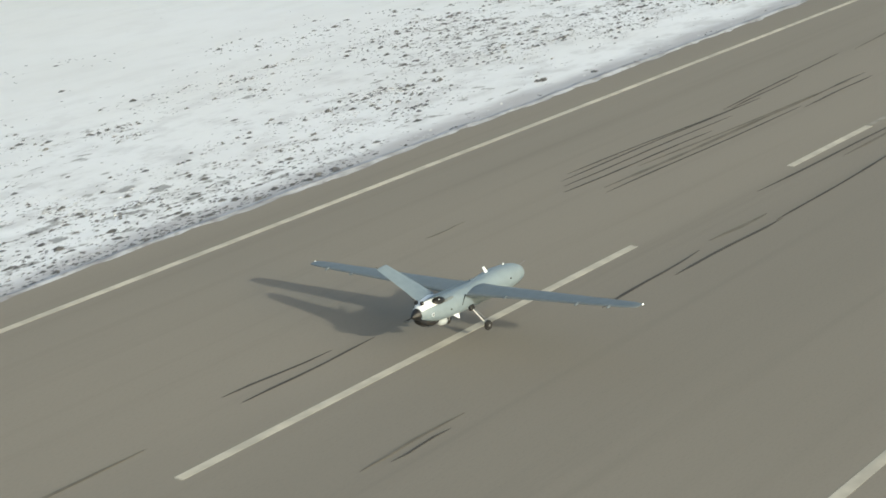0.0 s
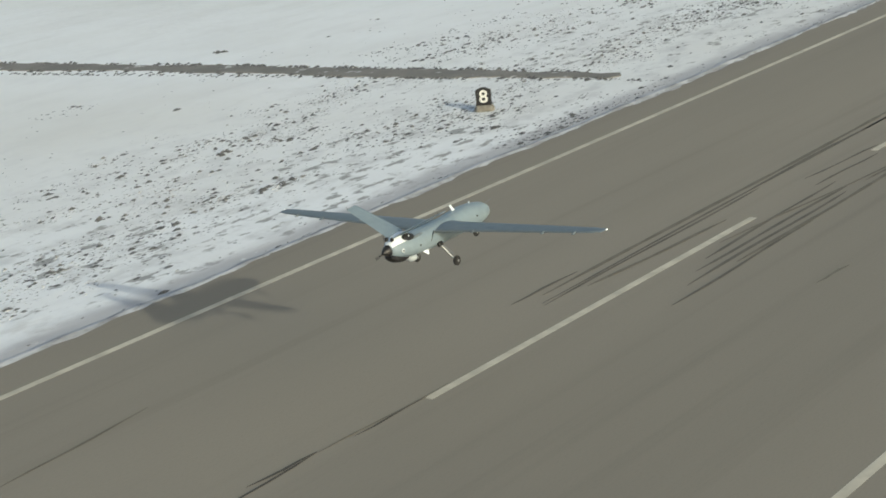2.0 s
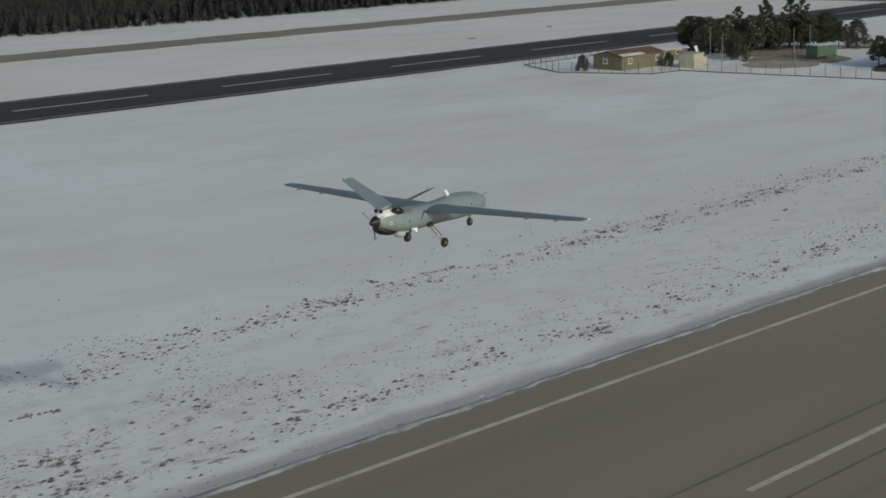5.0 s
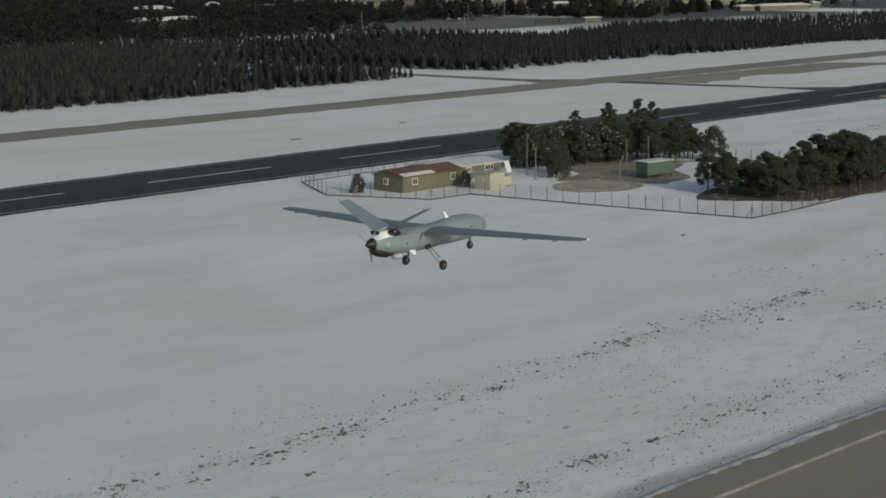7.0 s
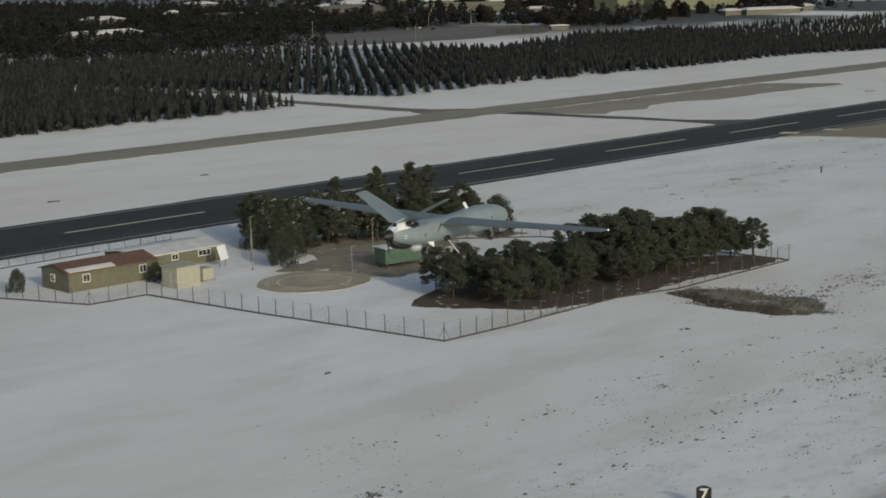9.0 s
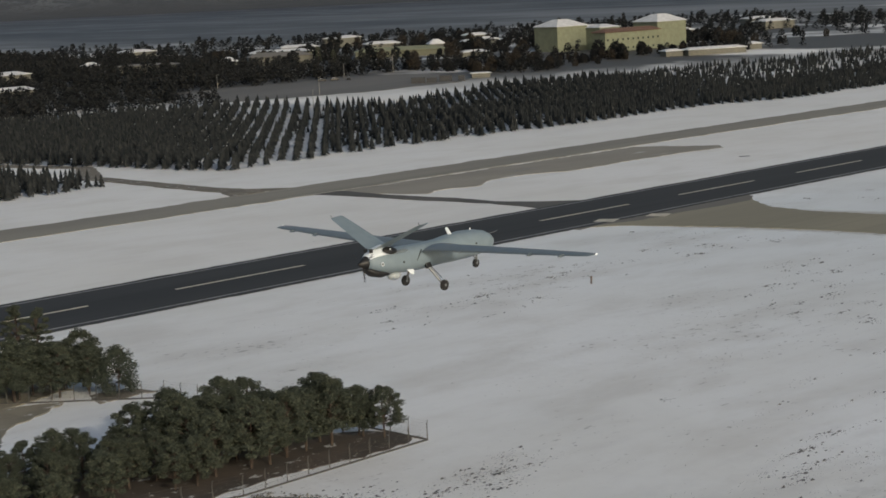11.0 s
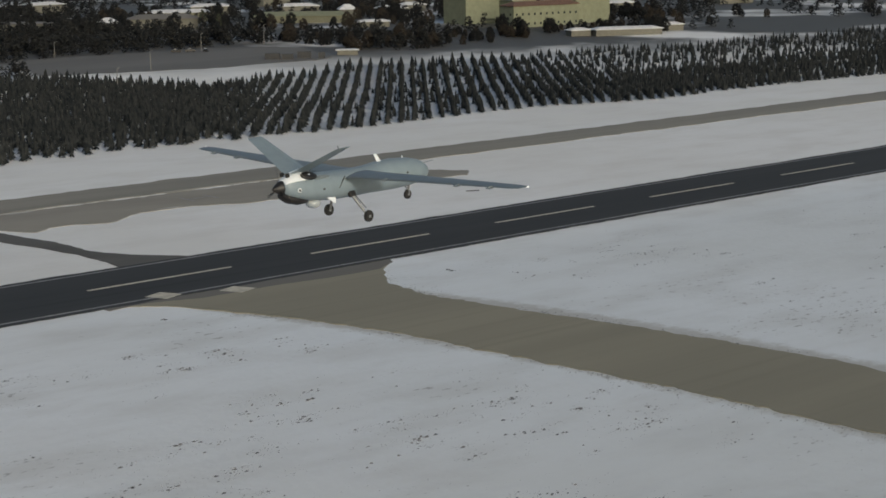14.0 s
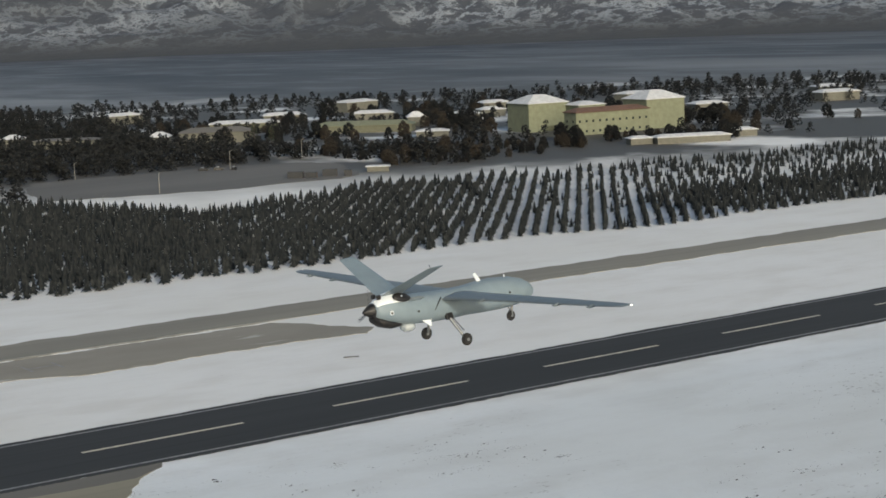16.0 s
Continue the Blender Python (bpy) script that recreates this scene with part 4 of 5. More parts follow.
def build_yard():
    house = empty("bungalow", pose(376.4, 146.2, -0.15, 0, 0, 0))
    tagged(house, "long olive bungalow with a rusty red tiled roof", "house")
    house_wall(house, 13.2, 6.6, 2.6, 0.9, OLIVE)
    roof = gable(house, "roof", 13.2, 6.6, 2.65, 0.9, 0.35, RED_ROOF)
    part("snow_patch", loft(bmesh.new(), [[(x, y, 2.74 + (3.65 + y) * 0.246) for y in (-3.6, -2.5)] + [(x, y, 2.65 + (3.65 + y) * 0.246) for y in (-2.5, -3.6)] for x in (-6.6, -4.0, -1.5, 0.3)]), SNOW_ROOF, roof, "strip of snow along the eaves")
    for x in (-4.0, 4.6):
        window(house, (x, -3.33, 1.65), 1.0, 1.0, (0, -1))
    window(house, (-6.63, 0.5, 1.6), 0.9, 0.9, (-1, 0))
    annex = empty("annex", pose(389.8, 151.0, -0.15, 0, 0, 0))
    tagged(annex, "low olive annex under a snow-white sheet roof", "house")
    house_wall(annex, 13.6, 8.4, 2.3, 0.6, OLIVE)
    gable(annex, "roof", 13.6, 8.4, 2.35, 0.6, 0.4, SNOW_ROOF)
    window(annex, (3.9, -4.23, 1.6), 2.0, 0.8, (0, -1), 2)
    window(annex, (-1.0, -4.23, 1.6), 1.0, 0.8, (0, -1))
    hut = empty("cabin", pose(382.2, 135.9, -0.15, 0, 0, 4))
    tagged(hut, "cream steel cabin standing inside the fence", "cabin")
    part("body", box(bmesh.new(), (3.8, 3.2, 2.7), (0, 0, 1.30), 0.06), CREAM, hut)
    part("roof", box(bmesh.new(), (4.1, 3.5, 0.14), (0, 0, 2.73), 0.04), CREAM, hut)
    part("door", box(bmesh.new(), (0.08, 1.0, 2.0), (-1.92, 0.2, 1.1), 0.02), CREAM, hut)
    small = empty("tank_box", pose(386.4, 136.8, -0.15, 0, 0, 4))
    tagged(small, "small cream tank box behind the cabin", "tank")
    part("body", box(bmesh.new(), (1.8, 2.0, 1.7), (0, 0, 0.85), 0.08), CREAM, small)
    part("plinth", box(bmesh.new(), (2.2, 2.3, 0.35), (0, 0, 0.0), 0.04), CONCRETE, small)
    green = empty("green_shelter", pose(409.5, 124.2, -0.15, 0, 0, -8))
    tagged(green, "dark green sheet-metal shelter on short legs", "shelter")
    part("body", box(bmesh.new(), (5.8, 2.8, 2.1), (0, 0, 1.75), 0.05), GREEN_HUT, green)
    part("roof", box(bmesh.new(), (6.2, 3.2, 0.14), (0, 0, 2.88), 0.03), SNOW_ROOF, green, "snow-dusted flat roof")
    for x in (-2.6, 0, 2.6):
        for y in (-1.2, 1.2):
            part("leg", box(bmesh.new(), (0.16, 0.16, 0.9), (x, y, 0.30)), RUST, green)
    sign = empty("notice_board", pose(393.8, 142.6, -0.15, 0, 0, 20))
    tagged(sign, "white slanted panel on two posts beside the annex", "board")
    part("panel", box(bmesh.new(), (1.9, 0.10, 2.0), (0, 0, 2.0), 0.03, Matrix.Rotation(radians(-18), 4, "X")), WHITE, sign)
    for x in (-0.7, 0.7):
        part("post", rod(bmesh.new(), (x, 0.1, -0.3), (x, 0.1, 1.9), 0.06, 0.06, 6), RUST, sign)
    for k, (x, y, h, lean) in enumerate(((399.0, 143.0, 6.3, 0), (411.5, 131.6, 5.6, 0), (416.6, 131.0, 5.8, 0), (403.2, 126.4, 3.4, 0.4), (395.0, 137.5, 5.5, 0))):
        mast = empty("lamp_mast", pose(x, y, -0.2))
        tagged(mast, "thin pale steel mast standing in the yard", "mast", "yard masts")
        part("pole", rod(bmesh.new(), (0, 0, -0.2), (0, 0, h), 0.085, 0.05, 8), CONCRETE, mast)
        part("head", rod(bmesh.new(), (0, 0, h - 0.05), (0.5 + lean, 0, h + 0.05), 0.05, 0.04, 6), CONCRETE, mast)
        part("foot", box(bmesh.new(), (0.4, 0.4, 0.3), (0, 0, 0.05), 0.04), CONCRETE, mast)
    # bare ground: round pad, litter under the pines, thawed banks
    ring = [(394.8 + 7.6 * math.cos(a), 124.2 + 7.0 * math.sin(a)) for a in [2 * math.pi * k / 28 for k in range(28)]]
    pad = slab("yard_pad", ragged(ring, 1.2, 0.3, 20), 0.0, 0.3, PAD)
    tagged(pad, "bare tan turning circle with a pale ring", "pad", kind="structure")
    for k in range(4):
        a0, a1 = k * math.pi / 2 + 0.08, (k + 1) * math.pi / 2 - 0.08
        inner = [(394.8 + 4.65 * math.cos(a0 + (a1 - a0) * i / 8), 124.2 + 4.5 * math.sin(a0 + (a1 - a0) * i / 8)) for i in range(9)]
        outer = [(394.8 + 5.0 * math.cos(a0 + (a1 - a0) * i / 8), 124.2 + 4.85 * math.sin(a0 + (a1 - a0) * i / 8)) for i in range(9)]
        slab("ring_mark", outer + inner[::-1], 0.02, 0.006, PAINT, pad)
    spots = (
        ("litter", LITTER_AND_EDGE_SHADE, [(392.6, 103), (394.6, 98), (398.5, 92.5), (403, 88.6), (412, 87.4), (430, 87.2), (443, 86.6), (446, 87.5), (445, 91), (439, 98), (428, 107), (412, 110), (402, 108.5), (396, 106)], "brown needle litter under the pine belt"),
        # these earth patches also paint in the trees' shade on the snow
        ("yard_earth_shade", YARD, [(400, 128), (404, 132), (412, 136), (424, 136), (430, 133), (420, 128), (412, 119), (404, 118), (400.5, 122)], "bare grey earth and painted pine shade in the yard"),
        ("yard_earth_shade", YARD, [(396, 134), (406, 137), (410, 150), (432, 150), (434, 138), (420, 136), (404, 129), (398, 130)], "bare earth and painted shade under the yard pines"),
        ("yard_earth_shade", MUD, [(432, 129), (440, 128.5), (439, 133), (433.5, 133.5)], "bare earth and painted shade under a lone tree"),
    )
    for k, (name, mat, pts, label) in enumerate(spots):
        tagged(slab(name, ragged(pts, 1.0, 0.7, 30 + k), -0.03 + 0.006 * k, 0.3, mat), label, "bare ground", kind="structure")


build_yard()


BANK_NEAR = ((64.3, 418.4), (67, 416.1), (71, 415.4), (76, 415.4), (80, 417.0), (84.6, 417.6))
BANK_FAR = ((64.3, 421.0), (66, 424.7), (69.5, 427.6), (73, 425.6), (78, 426.4), (84.6, 423.0))


def along(line, y):
    return float(np.interp(y, [p[0] for p in line], [p[1] for p in line]))


def bank_z(u, y):
    """Height of the dead-grass bank, u from its near edge to its back."""
    ends = max(0.0, min(1.0, (y - 64.3) / 3.0, (84.8 - y) / 4.0))
    return -0.14 + ends * (0.75 + 0.3 * noise.noise((y * 0.5, u * 3, 4.0))) * min(1.0, u / 0.10) * max(0.0, 1 - u) ** 1.3


def build_grass_bank():
    rows, cols = 70, 14
    verts = []
    for i in range(rows):
        y = 64.3 + 20.3 * i / (rows - 1)
        wob = 0.7 * noise.noise((y * 0.45, 0, 1)) + 0.3 * noise.noise((y * 1.7, 0, 1))
        a, b = along(BANK_NEAR, y) + wob, along(BANK_FAR, y) + 1.2 * noise.noise((y * 0.5, 3, 1))
        for j in range(cols):
            u = (j / (cols - 1)) ** 1.6
            verts.append((a + (b - a) * u, y, bank_z(u, y)))
    quad = lambda i, j: (i * cols + j, i * cols + j + 1, i * cols + cols + j + 1, i * cols + cols + j)
    bank = raw("grass_bank", verts, [quad(i, j) for i in range(rows - 1) for j in range(4, cols - 1)], BANK_GRASS, smooth=True)
    tagged(bank, "low bank of dead grass in snow, edge shade painted dark", "bank", kind="structure")
    # the near face is coloured dark in place of the shadow under the edge
    raw("painted_edge_shade", verts, [quad(i, j) for i in range(rows - 1) for j in range(4)], LITTER_AND_EDGE_SHADE, bank, smooth=True)


build_grass_bank()


def build_stakes():
    for x, y in ((522.5, 132.8),):
        st = empty("marker_stake", pose(x, y, -0.2))
        tagged(st, "short dark marker stake standing in snow", "stake", "marker stakes")
        part("post", box(bmesh.new(), (0.22, 0.22, 1.3), (0, 0, 0.5), 0.03), RUST, st)
        part("cap", box(bmesh.new(), (0.34, 0.34, 0.18), (0, 0, 1.2), 0.03), RUST, st)

    for k, (x, y, l) in enumerate(((677.2, 221.0, 2.8), (412.3, 218.0, 2.2), (450.5, 225.9, 1.6))):
        pl = empty("fallen_board", pose(x, y, -0.06, 4, 0, -25 + 9 * k))
        tagged(pl, "dark weathered board lying on the snow", "board", "fallen boards")
        part("plank", box(bmesh.new(), (l, 0.55, 0.12), (0, 0, 0.06), 0.02), POST, pl)
        part("drift", loft(bmesh.new(), [[(u * l * 0.5, -0.9, -0.05), (u * l * 0.5, 0.3, -0.05), (u * l * 0.5, 0.1, 0.10 * (1 - u * u) + 0.01)] for u in (-1.1, -0.5, 0.1, 0.6, 1.1)]), BANK, pl, "small snow drift")


build_stakes()


# ---- tree plantation in rows ----
ROW = Vector((0.632, 0.775))
ACROSS = Vector((0.775, -0.632))


def fir_shape(rnd, sides=5, tiers=4):
    """Unit fir: a jagged stack of skirts."""
    verts, faces = [], []
    for k in range(tiers):
        z0, z1 = 0.04 + 0.80 * k / tiers, min(1.0, 0.36 + 0.80 * (k + 0.2) / tiers)
        r = 0.5 * (1 - 0.80 * k / tiers) * rnd.uniform(0.85, 1.1)
        base = len(verts)
        verts.append((rnd.uniform(-0.03, 0.03), rnd.uniform(-0.03, 0.03), z1))
        for i in range(2 * sides):
            a = math.pi * i / sides + rnd.uniform(-0.2, 0.2)
            q = r * (1.0 if i % 2 else 0.58) * rnd.uniform(0.8, 1.15)
            verts.append((q * math.cos(a), q * math.sin(a), z0 + (0.02 if i % 2 else 0.10) + rnd.uniform(-0.03, 0.03)))
        faces += [(base, base + 1 + i, base + 1 + (i + 1) % (2 * sides)) for i in range(2 * sides)]
    return np.array(verts), faces


BACK_X = (560, 731, 749, 763, 779, 800, 815, 844, 862, 894, 911, 967, 1002, 1073, 1130)
BACK_Y = (560, 515, 489, 456, 458, 468, 465, 480, 466, 468, 457, 453, 441, 438, 436)


def wooded(x, y):
    """Whether the plantation covers this place."""
    front = 324 + 0.03 * (x - 400) if x < 560 else 331.0 + 2.0 * math.sin(x * 0.05)
    if x > 810:
        front -= 7.0 * min(1.0, (x - 810) / 30)
    if y < front:
        return False
    if 556 - 0.1 * (y - 330) < x < 592 - 0.25 * (y - 330) and y < 450:
        return False
    return y < float(np.interp(x, BACK_X, BACK_Y))


def build_plantation():
    rnd = random.Random(77)
    spots = []
    for i in range(-215, 215):
        for j in range(-190, 200):
            p = Vector((640, 326)) + ACROSS * (i * 4.0) + ROW * (j * 2.3)
            # self-sown trees close the gaps in two blocks
            q = p + ACROSS * rnd.uniform(1.2, 2.8) + ROW * rnd.uniform(-1, 1)
            fill = 0.34 if i < -17 else 0.14 if i < -12 else 0.03 if i < -3 else 0.28 if i < 8 else 0.05 if i < 18 else 0.14 if i < 26 else 0.05
            if q.x > 885 and q.y < 385 - 0.1 * (q.x - 885):
                fill = 0.55
            if rnd.random() < fill and wooded(q.x, q.y) and q.x < 1130:
                spots.append((q.x, q.y, rnd.uniform(2.2, 4.4) * (1.2 if q.x < 560 else 1.0)))
            if not (250 < p.x < 1130):
                continue
            x, y = p.x + rnd.uniform(-0.35, 0.35), p.y + rnd.uniform(-0.35, 0.35)
            if x > 885:
                loose = min(1.0, (x - 885) / 60)
                if rnd.random() < loose * (0.12 if y < 385 else 0.5):
                    continue
                x, y = x + loose * rnd.uniform(-1.6, 1.6), y + loose * rnd.uniform(-1.2, 1.2)
            bare = 0.10 + 0.25 * max(0.0, noise.noise((x * 0.05, y * 0.05, 2.0))) if i < 12 else 0.04
            ragged_front = 600 < x < 745 and y < 362
            if ragged_front:
                bare += 0.24
            if wooded(x, y) and rnd.random() > bare:
                h = rnd.uniform(2.9, 4.5) * (1.12 if ragged_front else 1.0) * (0.85 if x > 885 else 1.0) * (1.3 if x < 600 else 1.12 if x < 740 else 1.0)
                spots.append((x, y, h))
    # the trees nearest to the runway are things of their own
    spots.sort(key=lambda s: s[1] - 0.03 * abs(s[0] - 640))
    shapes = [fir_shape(random.Random(k)) for k in range(6)]
    meshes = []
    for verts, faces in shapes:
        me = bpy.data.meshes.new("crown")
        me.from_pydata([tuple(v) for v in verts], [], faces)
        me.materials.append(FIR)
        meshes.append(me)
    trunk = bpy.data.meshes.new("trunk")
    bm = rod(bmesh.new(), (0, 0, -0.05), (0, 0, 0.6), 0.025, 0.012, 5)
    bm.to_mesh(trunk)
    bm.free()
    trunk.materials.append(BARK)
    for k, (x, y, h) in enumerate(spots[:260]):
        t = empty("young_fir", pose(x, y, slope_z(x, y) - 0.22, 0, 0, rnd.uniform(0, 360)) @ Matrix.Diagonal((h * 0.60, h * 0.60, h, 1)))
        tagged(t, "slim young dark fir at the edge of a planted row", "tree", "front row firs")
        for n, me in (("trunk", trunk), ("crown", meshes[k % 6])):
            ob = new(n, me)
            ob.parent = t
    verts, faces, base = [], [], 0
    for k, (x, y, h) in enumerate(spots[260:]):
        v, f = shapes[k % 6]
        a = rnd.uniform(0, 6.28)
        c, s = math.cos(a), math.sin(a)
        w = h * rnd.uniform(0.50, 0.68)
        q = np.stack([x + w * (v[:, 0] * c - v[:, 1] * s), y + w * (v[:, 0] * s + v[:, 1] * c), slope_z(x, y) - 0.22 + h * v[:, 2]], 1)
        verts.append(q)
        faces += [(p[0] + base, p[1] + base, p[2] + base) for p in f]
        base += len(v)
    ob = raw("fir_plantation", np.concatenate(verts).tolist(), faces, FIR)
    tagged(ob, "plantation of young dark firs in straight rows over snow", "trees", kind="stuff")


build_plantation()


# ---- the town behind the plantation ----
def build_block(name, x, y, turn, lx, ly, h, wall, roof_mat, rise, label, floors=0, hip=True):
    b = empty(name, pose(x, y, slope_z(x, y) - 0.25, 0, 0, turn))
    tagged(b, label, "building")
    part("wall", box(bmesh.new(), (lx, ly, h + 1.2), (0, 0, h / 2 - 0.6), 0.05), wall, b)
    o = 0.6
    a, c = lx / 2 + o, ly / 2 + o
    k = min(a, c) * 0.8 if hip else 0.0
    rings = [[(-a, -c, h + 0.02), (a, -c, h + 0.02), (a, c, h + 0.02), (-a, c, h + 0.02)], [(-a, -c, h + 0.3), (a, -c, h + 0.3), (a, c, h + 0.3), (-a, c, h + 0.3)],
             [(-a + k, -c + k, h + 0.3 + rise), (a - k, -c + k, h + 0.3 + rise), (a - k, c - k, h + 0.3 + rise), (-a + k, c - k, h + 0.3 + rise)]]
    part("roof", loft(bmesh.new(), rings), roof_mat, b)
    for f in range(floors):
        z = 1.7 + f * (h - 1.0) / floors
        n = max(2, int(lx / 3.6))
        for i in range(n):
            window(b, (-lx / 2 + lx * (i + 0.5) / n, -ly / 2 - 0.04, z), 1.2, 1.2, (0, -1), 0, wall)
        n = max(2, int(ly / 3.8))
        for i in range(n):
            window(b, (-lx / 2 - 0.04, -ly / 2 + ly * (i + 0.5) / n, z), 1.2, 1.2, (-1, 0), 0, wall)
    return b


def build_car(x, y, turn, paint, label):
    """A parked saloon with cabin, glass and wheels."""
    car = empty("parked_car", pose(x, y, slope_z(x, y) - 0.1, 0, 0, turn))
    tagged(car, label, "car", "cars in the gravel yard")
    shell = ((-2.15, 0.42, 0.80), (-2.0, 0.32, 0.95), (-0.9, 0.30, 0.98), (0.9, 0.30, 0.95), (1.9, 0.32, 0.82), (2.15, 0.42, 0.66))
    part("body", loft(bmesh.new(), [[(u, -0.85, lo), (u, 0.85, lo), (u, 0.80, hi), (u, -0.80, hi)] for u, lo, hi in shell]), paint, car)
    cabin = ((-1.75, 0.9, 0.95), (-1.1, 0.9, 1.42), (0.3, 0.9, 1.45), (1.05, 0.9, 0.96))
    part("cabin", loft(bmesh.new(), [[(u, -0.72, lo), (u, 0.72, lo), (u, 0.58, hi), (u, -0.58, hi)] for u, lo, hi in cabin]), GLASS, car, "dark glazed cabin")
    part("roof", box(bmesh.new(), (1.3, 1.1, 0.07), (-0.4, 0, 1.46), 0.02), SNOW_ROOF, car, "snow lying on the roof")
    for u in (-1.3, 1.3):
        for v in (-0.8, 0.8):
            part("wheel", wheel(bmesh.new(), (u, v, 0.32), 0.32, 0.2), TYRE, car)


def build_container(x, y, turn, lx, ly, h, label):
    """A steel box with ribbed sides, corner posts and a door."""
    c = empty("storage_container", pose(x, y, slope_z(x, y) - 0.15, 0, 0, turn))
    tagged(c, label, "container", "storage containers")
    part("body", box(bmesh.new(), (lx - 0.1, ly - 0.1, h), (0, 0, h / 2), 0.02), SLATE, c)
    for k in range(int(lx / 0.9)):
        part("rib", box(bmesh.new(), (0.3, 0.06, h - 0.3), (-lx / 2 + 0.6 + 0.9 * k, -ly / 2, h / 2)), SLATE, c)
    for u in (-1, 1):
        part("corner_post", box(bmesh.new(), (0.16, 0.16, h + 0.04), (u * lx / 2, -ly / 2, h / 2)), SLATE, c)
    part("door", box(bmesh.new(), (0.06, ly * 0.86, h * 0.88), (lx / 2 - 0.03, 0, h / 2)), RUST, c, "rusty end door")


def build_town():
    ang = -5
    build_block("hall", 1013.8, 601.5, ang, 22, 19, 13.5, OCHRE, SNOW_ROOF, 3.6, "tall windowless pale ochre hall with a snowy hipped roof")
    build_block("hall", 1058.2, 568.5, ang, 22, 19, 13.7, OCHRE, SNOW_ROOF, 3.8, "tall pale ochre hall beside a lower windowed wing")
    build_block("office_wing", 1026.0, 564.6, ang, 41, 10, 10.2, OCHRE, RED_ROOF, 1.8, "long ochre wing with windows and a reddish roof", 2)
    build_block("middle_wing", 1030, 586, ang, 15, 13, 12.0, OCHRE, SNOW_ROOF, 1.5, "ochre middle wing with a snowy roof between halls")
    build_block("long_shed", 1019.5, 500.5, -23, 33, 8, 2.8, TOWN_WALL, SNOW_ROOF, 1.0, "long low shed under snow behind the firs")
    build_block("shed", 1000, 512, -20, 10, 6, 2.6, TOWN_WALL, SNOW_ROOF, 0.9, "small snow-roofed shed among bare trees")
    build_block("shed", 1053, 503, -20, 10, 7, 2.8, TOWN_WALL, SNOW_ROOF, 1.0, "small snow-roofed shed beside a dark tree")
    build_block("barrack", 826, 724, -38, 31, 10, 4.2, TOWN_WALL, YARD_GRAVEL, 0.7, "long grey-brown barrack with a swept flat roof")
    build_block("house", 811, 757, -30, 10, 9, 4.6, TOWN_WALL, SNOW_ROOF, 1.8, "small house with a snow-covered roof among woods")
    build_block("house", 866, 708, -36, 9.5, 9, 3.6, TOWN_WALL, SNOW_ROOF, 2.2, "pale house with a steep snow-covered roof")
    build_block("depot", 887, 690, -31, 34, 13, 5.2, TOWN_WALL, YARD_GRAVEL, 2.0, "broad grey depot with a bare grey roof")
    build_block("warehouse", 936, 754, -28, 36, 12, 4.4, OLIVE, SNOW_ROOF, 1.4, "olive warehouse with snow along its roof")
    build_block("long_hall", 966, 682, -41, 50, 14, 3.6, OLIVE, OCHRE, 1.9, "long low hall with an ochre sheet roof")
    build_block("house", 1005, 694, -30, 9, 8, 5.0, TOWN_WALL, SNOW_ROOF, 2.6, "tall narrow house with a snowy roof")
    build_block("shed", 966, 621, -36, 15, 8, 2.6, TOWN_WALL, SNOW_ROOF, 0.9, "low shed with a white roof between trees")
    sheds = ((1042, 702, -20, 16, 9, 4), (1075, 724, -15, 14, 9, 4), (1020, 760, -25, 22, 10, 4.5), (985, 800, -20, 24, 10, 4.5), (740, 720, 10, 22, 12, 5),
             (690, 640, 5, 40, 9, 4), (640, 760, 25, 22, 10, 5), (1160, 640, -12, 20, 10, 4), (1260, 640, -10, 26, 12, 5), (1310, 690, -20, 22, 12, 5),
             (1070, 860, 12, 26, 12, 6), (930, 900, 8, 24, 12, 5), (1210, 760, 5, 22, 12, 5), (560, 640, 8, 36, 9, 4), (1110, 770, -8, 18, 10, 5))
    for x, y, t, lx, ly, h in sheds:
        build_block("town_building", x, y, t, lx, ly, h, TOWN_WALL, SNOW_ROOF, 1.4, "low town building with a snow-covered roof")
    build_container(835.5, 521.5, -40, 6.0, 2.5, 2.6, "dark grey storage container in the gravel yard")
    build_container(840.0, 517.5, -40, 4.4, 2.5, 2.3, "short dark storage container beside a longer one")
    build_container(848.0, 517.0, -38, 5.4, 2.5, 2.8, "dark ribbed storage container at the yard's edge")
    build_container(853.2, 512.2, -38, 2.6, 2.4, 2.5, "small grey storage container at the end of a row")
    build_block("hut", 869.5, 516.5, -36, 8.5, 3.6, 2.0, TOWN_WALL, SNOW_ROOF, 0.3, "low hut with a thick flat layer of snow")
    for x, y, t, paint, label in ((822.0, 573.0, -35, BLACK, "black parked car with snow on its roof"), (827.5, 570.5, -30, POST, "grey parked car with snow on its roof"), (832.5, 566.5, 52, BLACK, "dark parked car beside a lamp mast")):
        build_car(x, y, t, paint, label)
    # open grey yard
    yard = [(738, 531), (762, 522), (784, 515), (804, 509), (824, 510), (846, 506), (858, 512), (872, 548), (868, 566), (841, 578), (806, 582), (782, 586), (756, 588), (742, 560)]
    lot = slab("gravel_yard", ragged(yard, 4, 1.2, 50), 0.0, 0.3, YARD_GRAVEL)
    for v in lot.data.vertices:
        v.co.z += 0.028 * (0.42 * v.co.x + 0.9 * v.co.y - 700) + 0.02
    tagged(lot, "bare grey gravel yard between the trees", "yard", kind="structure")
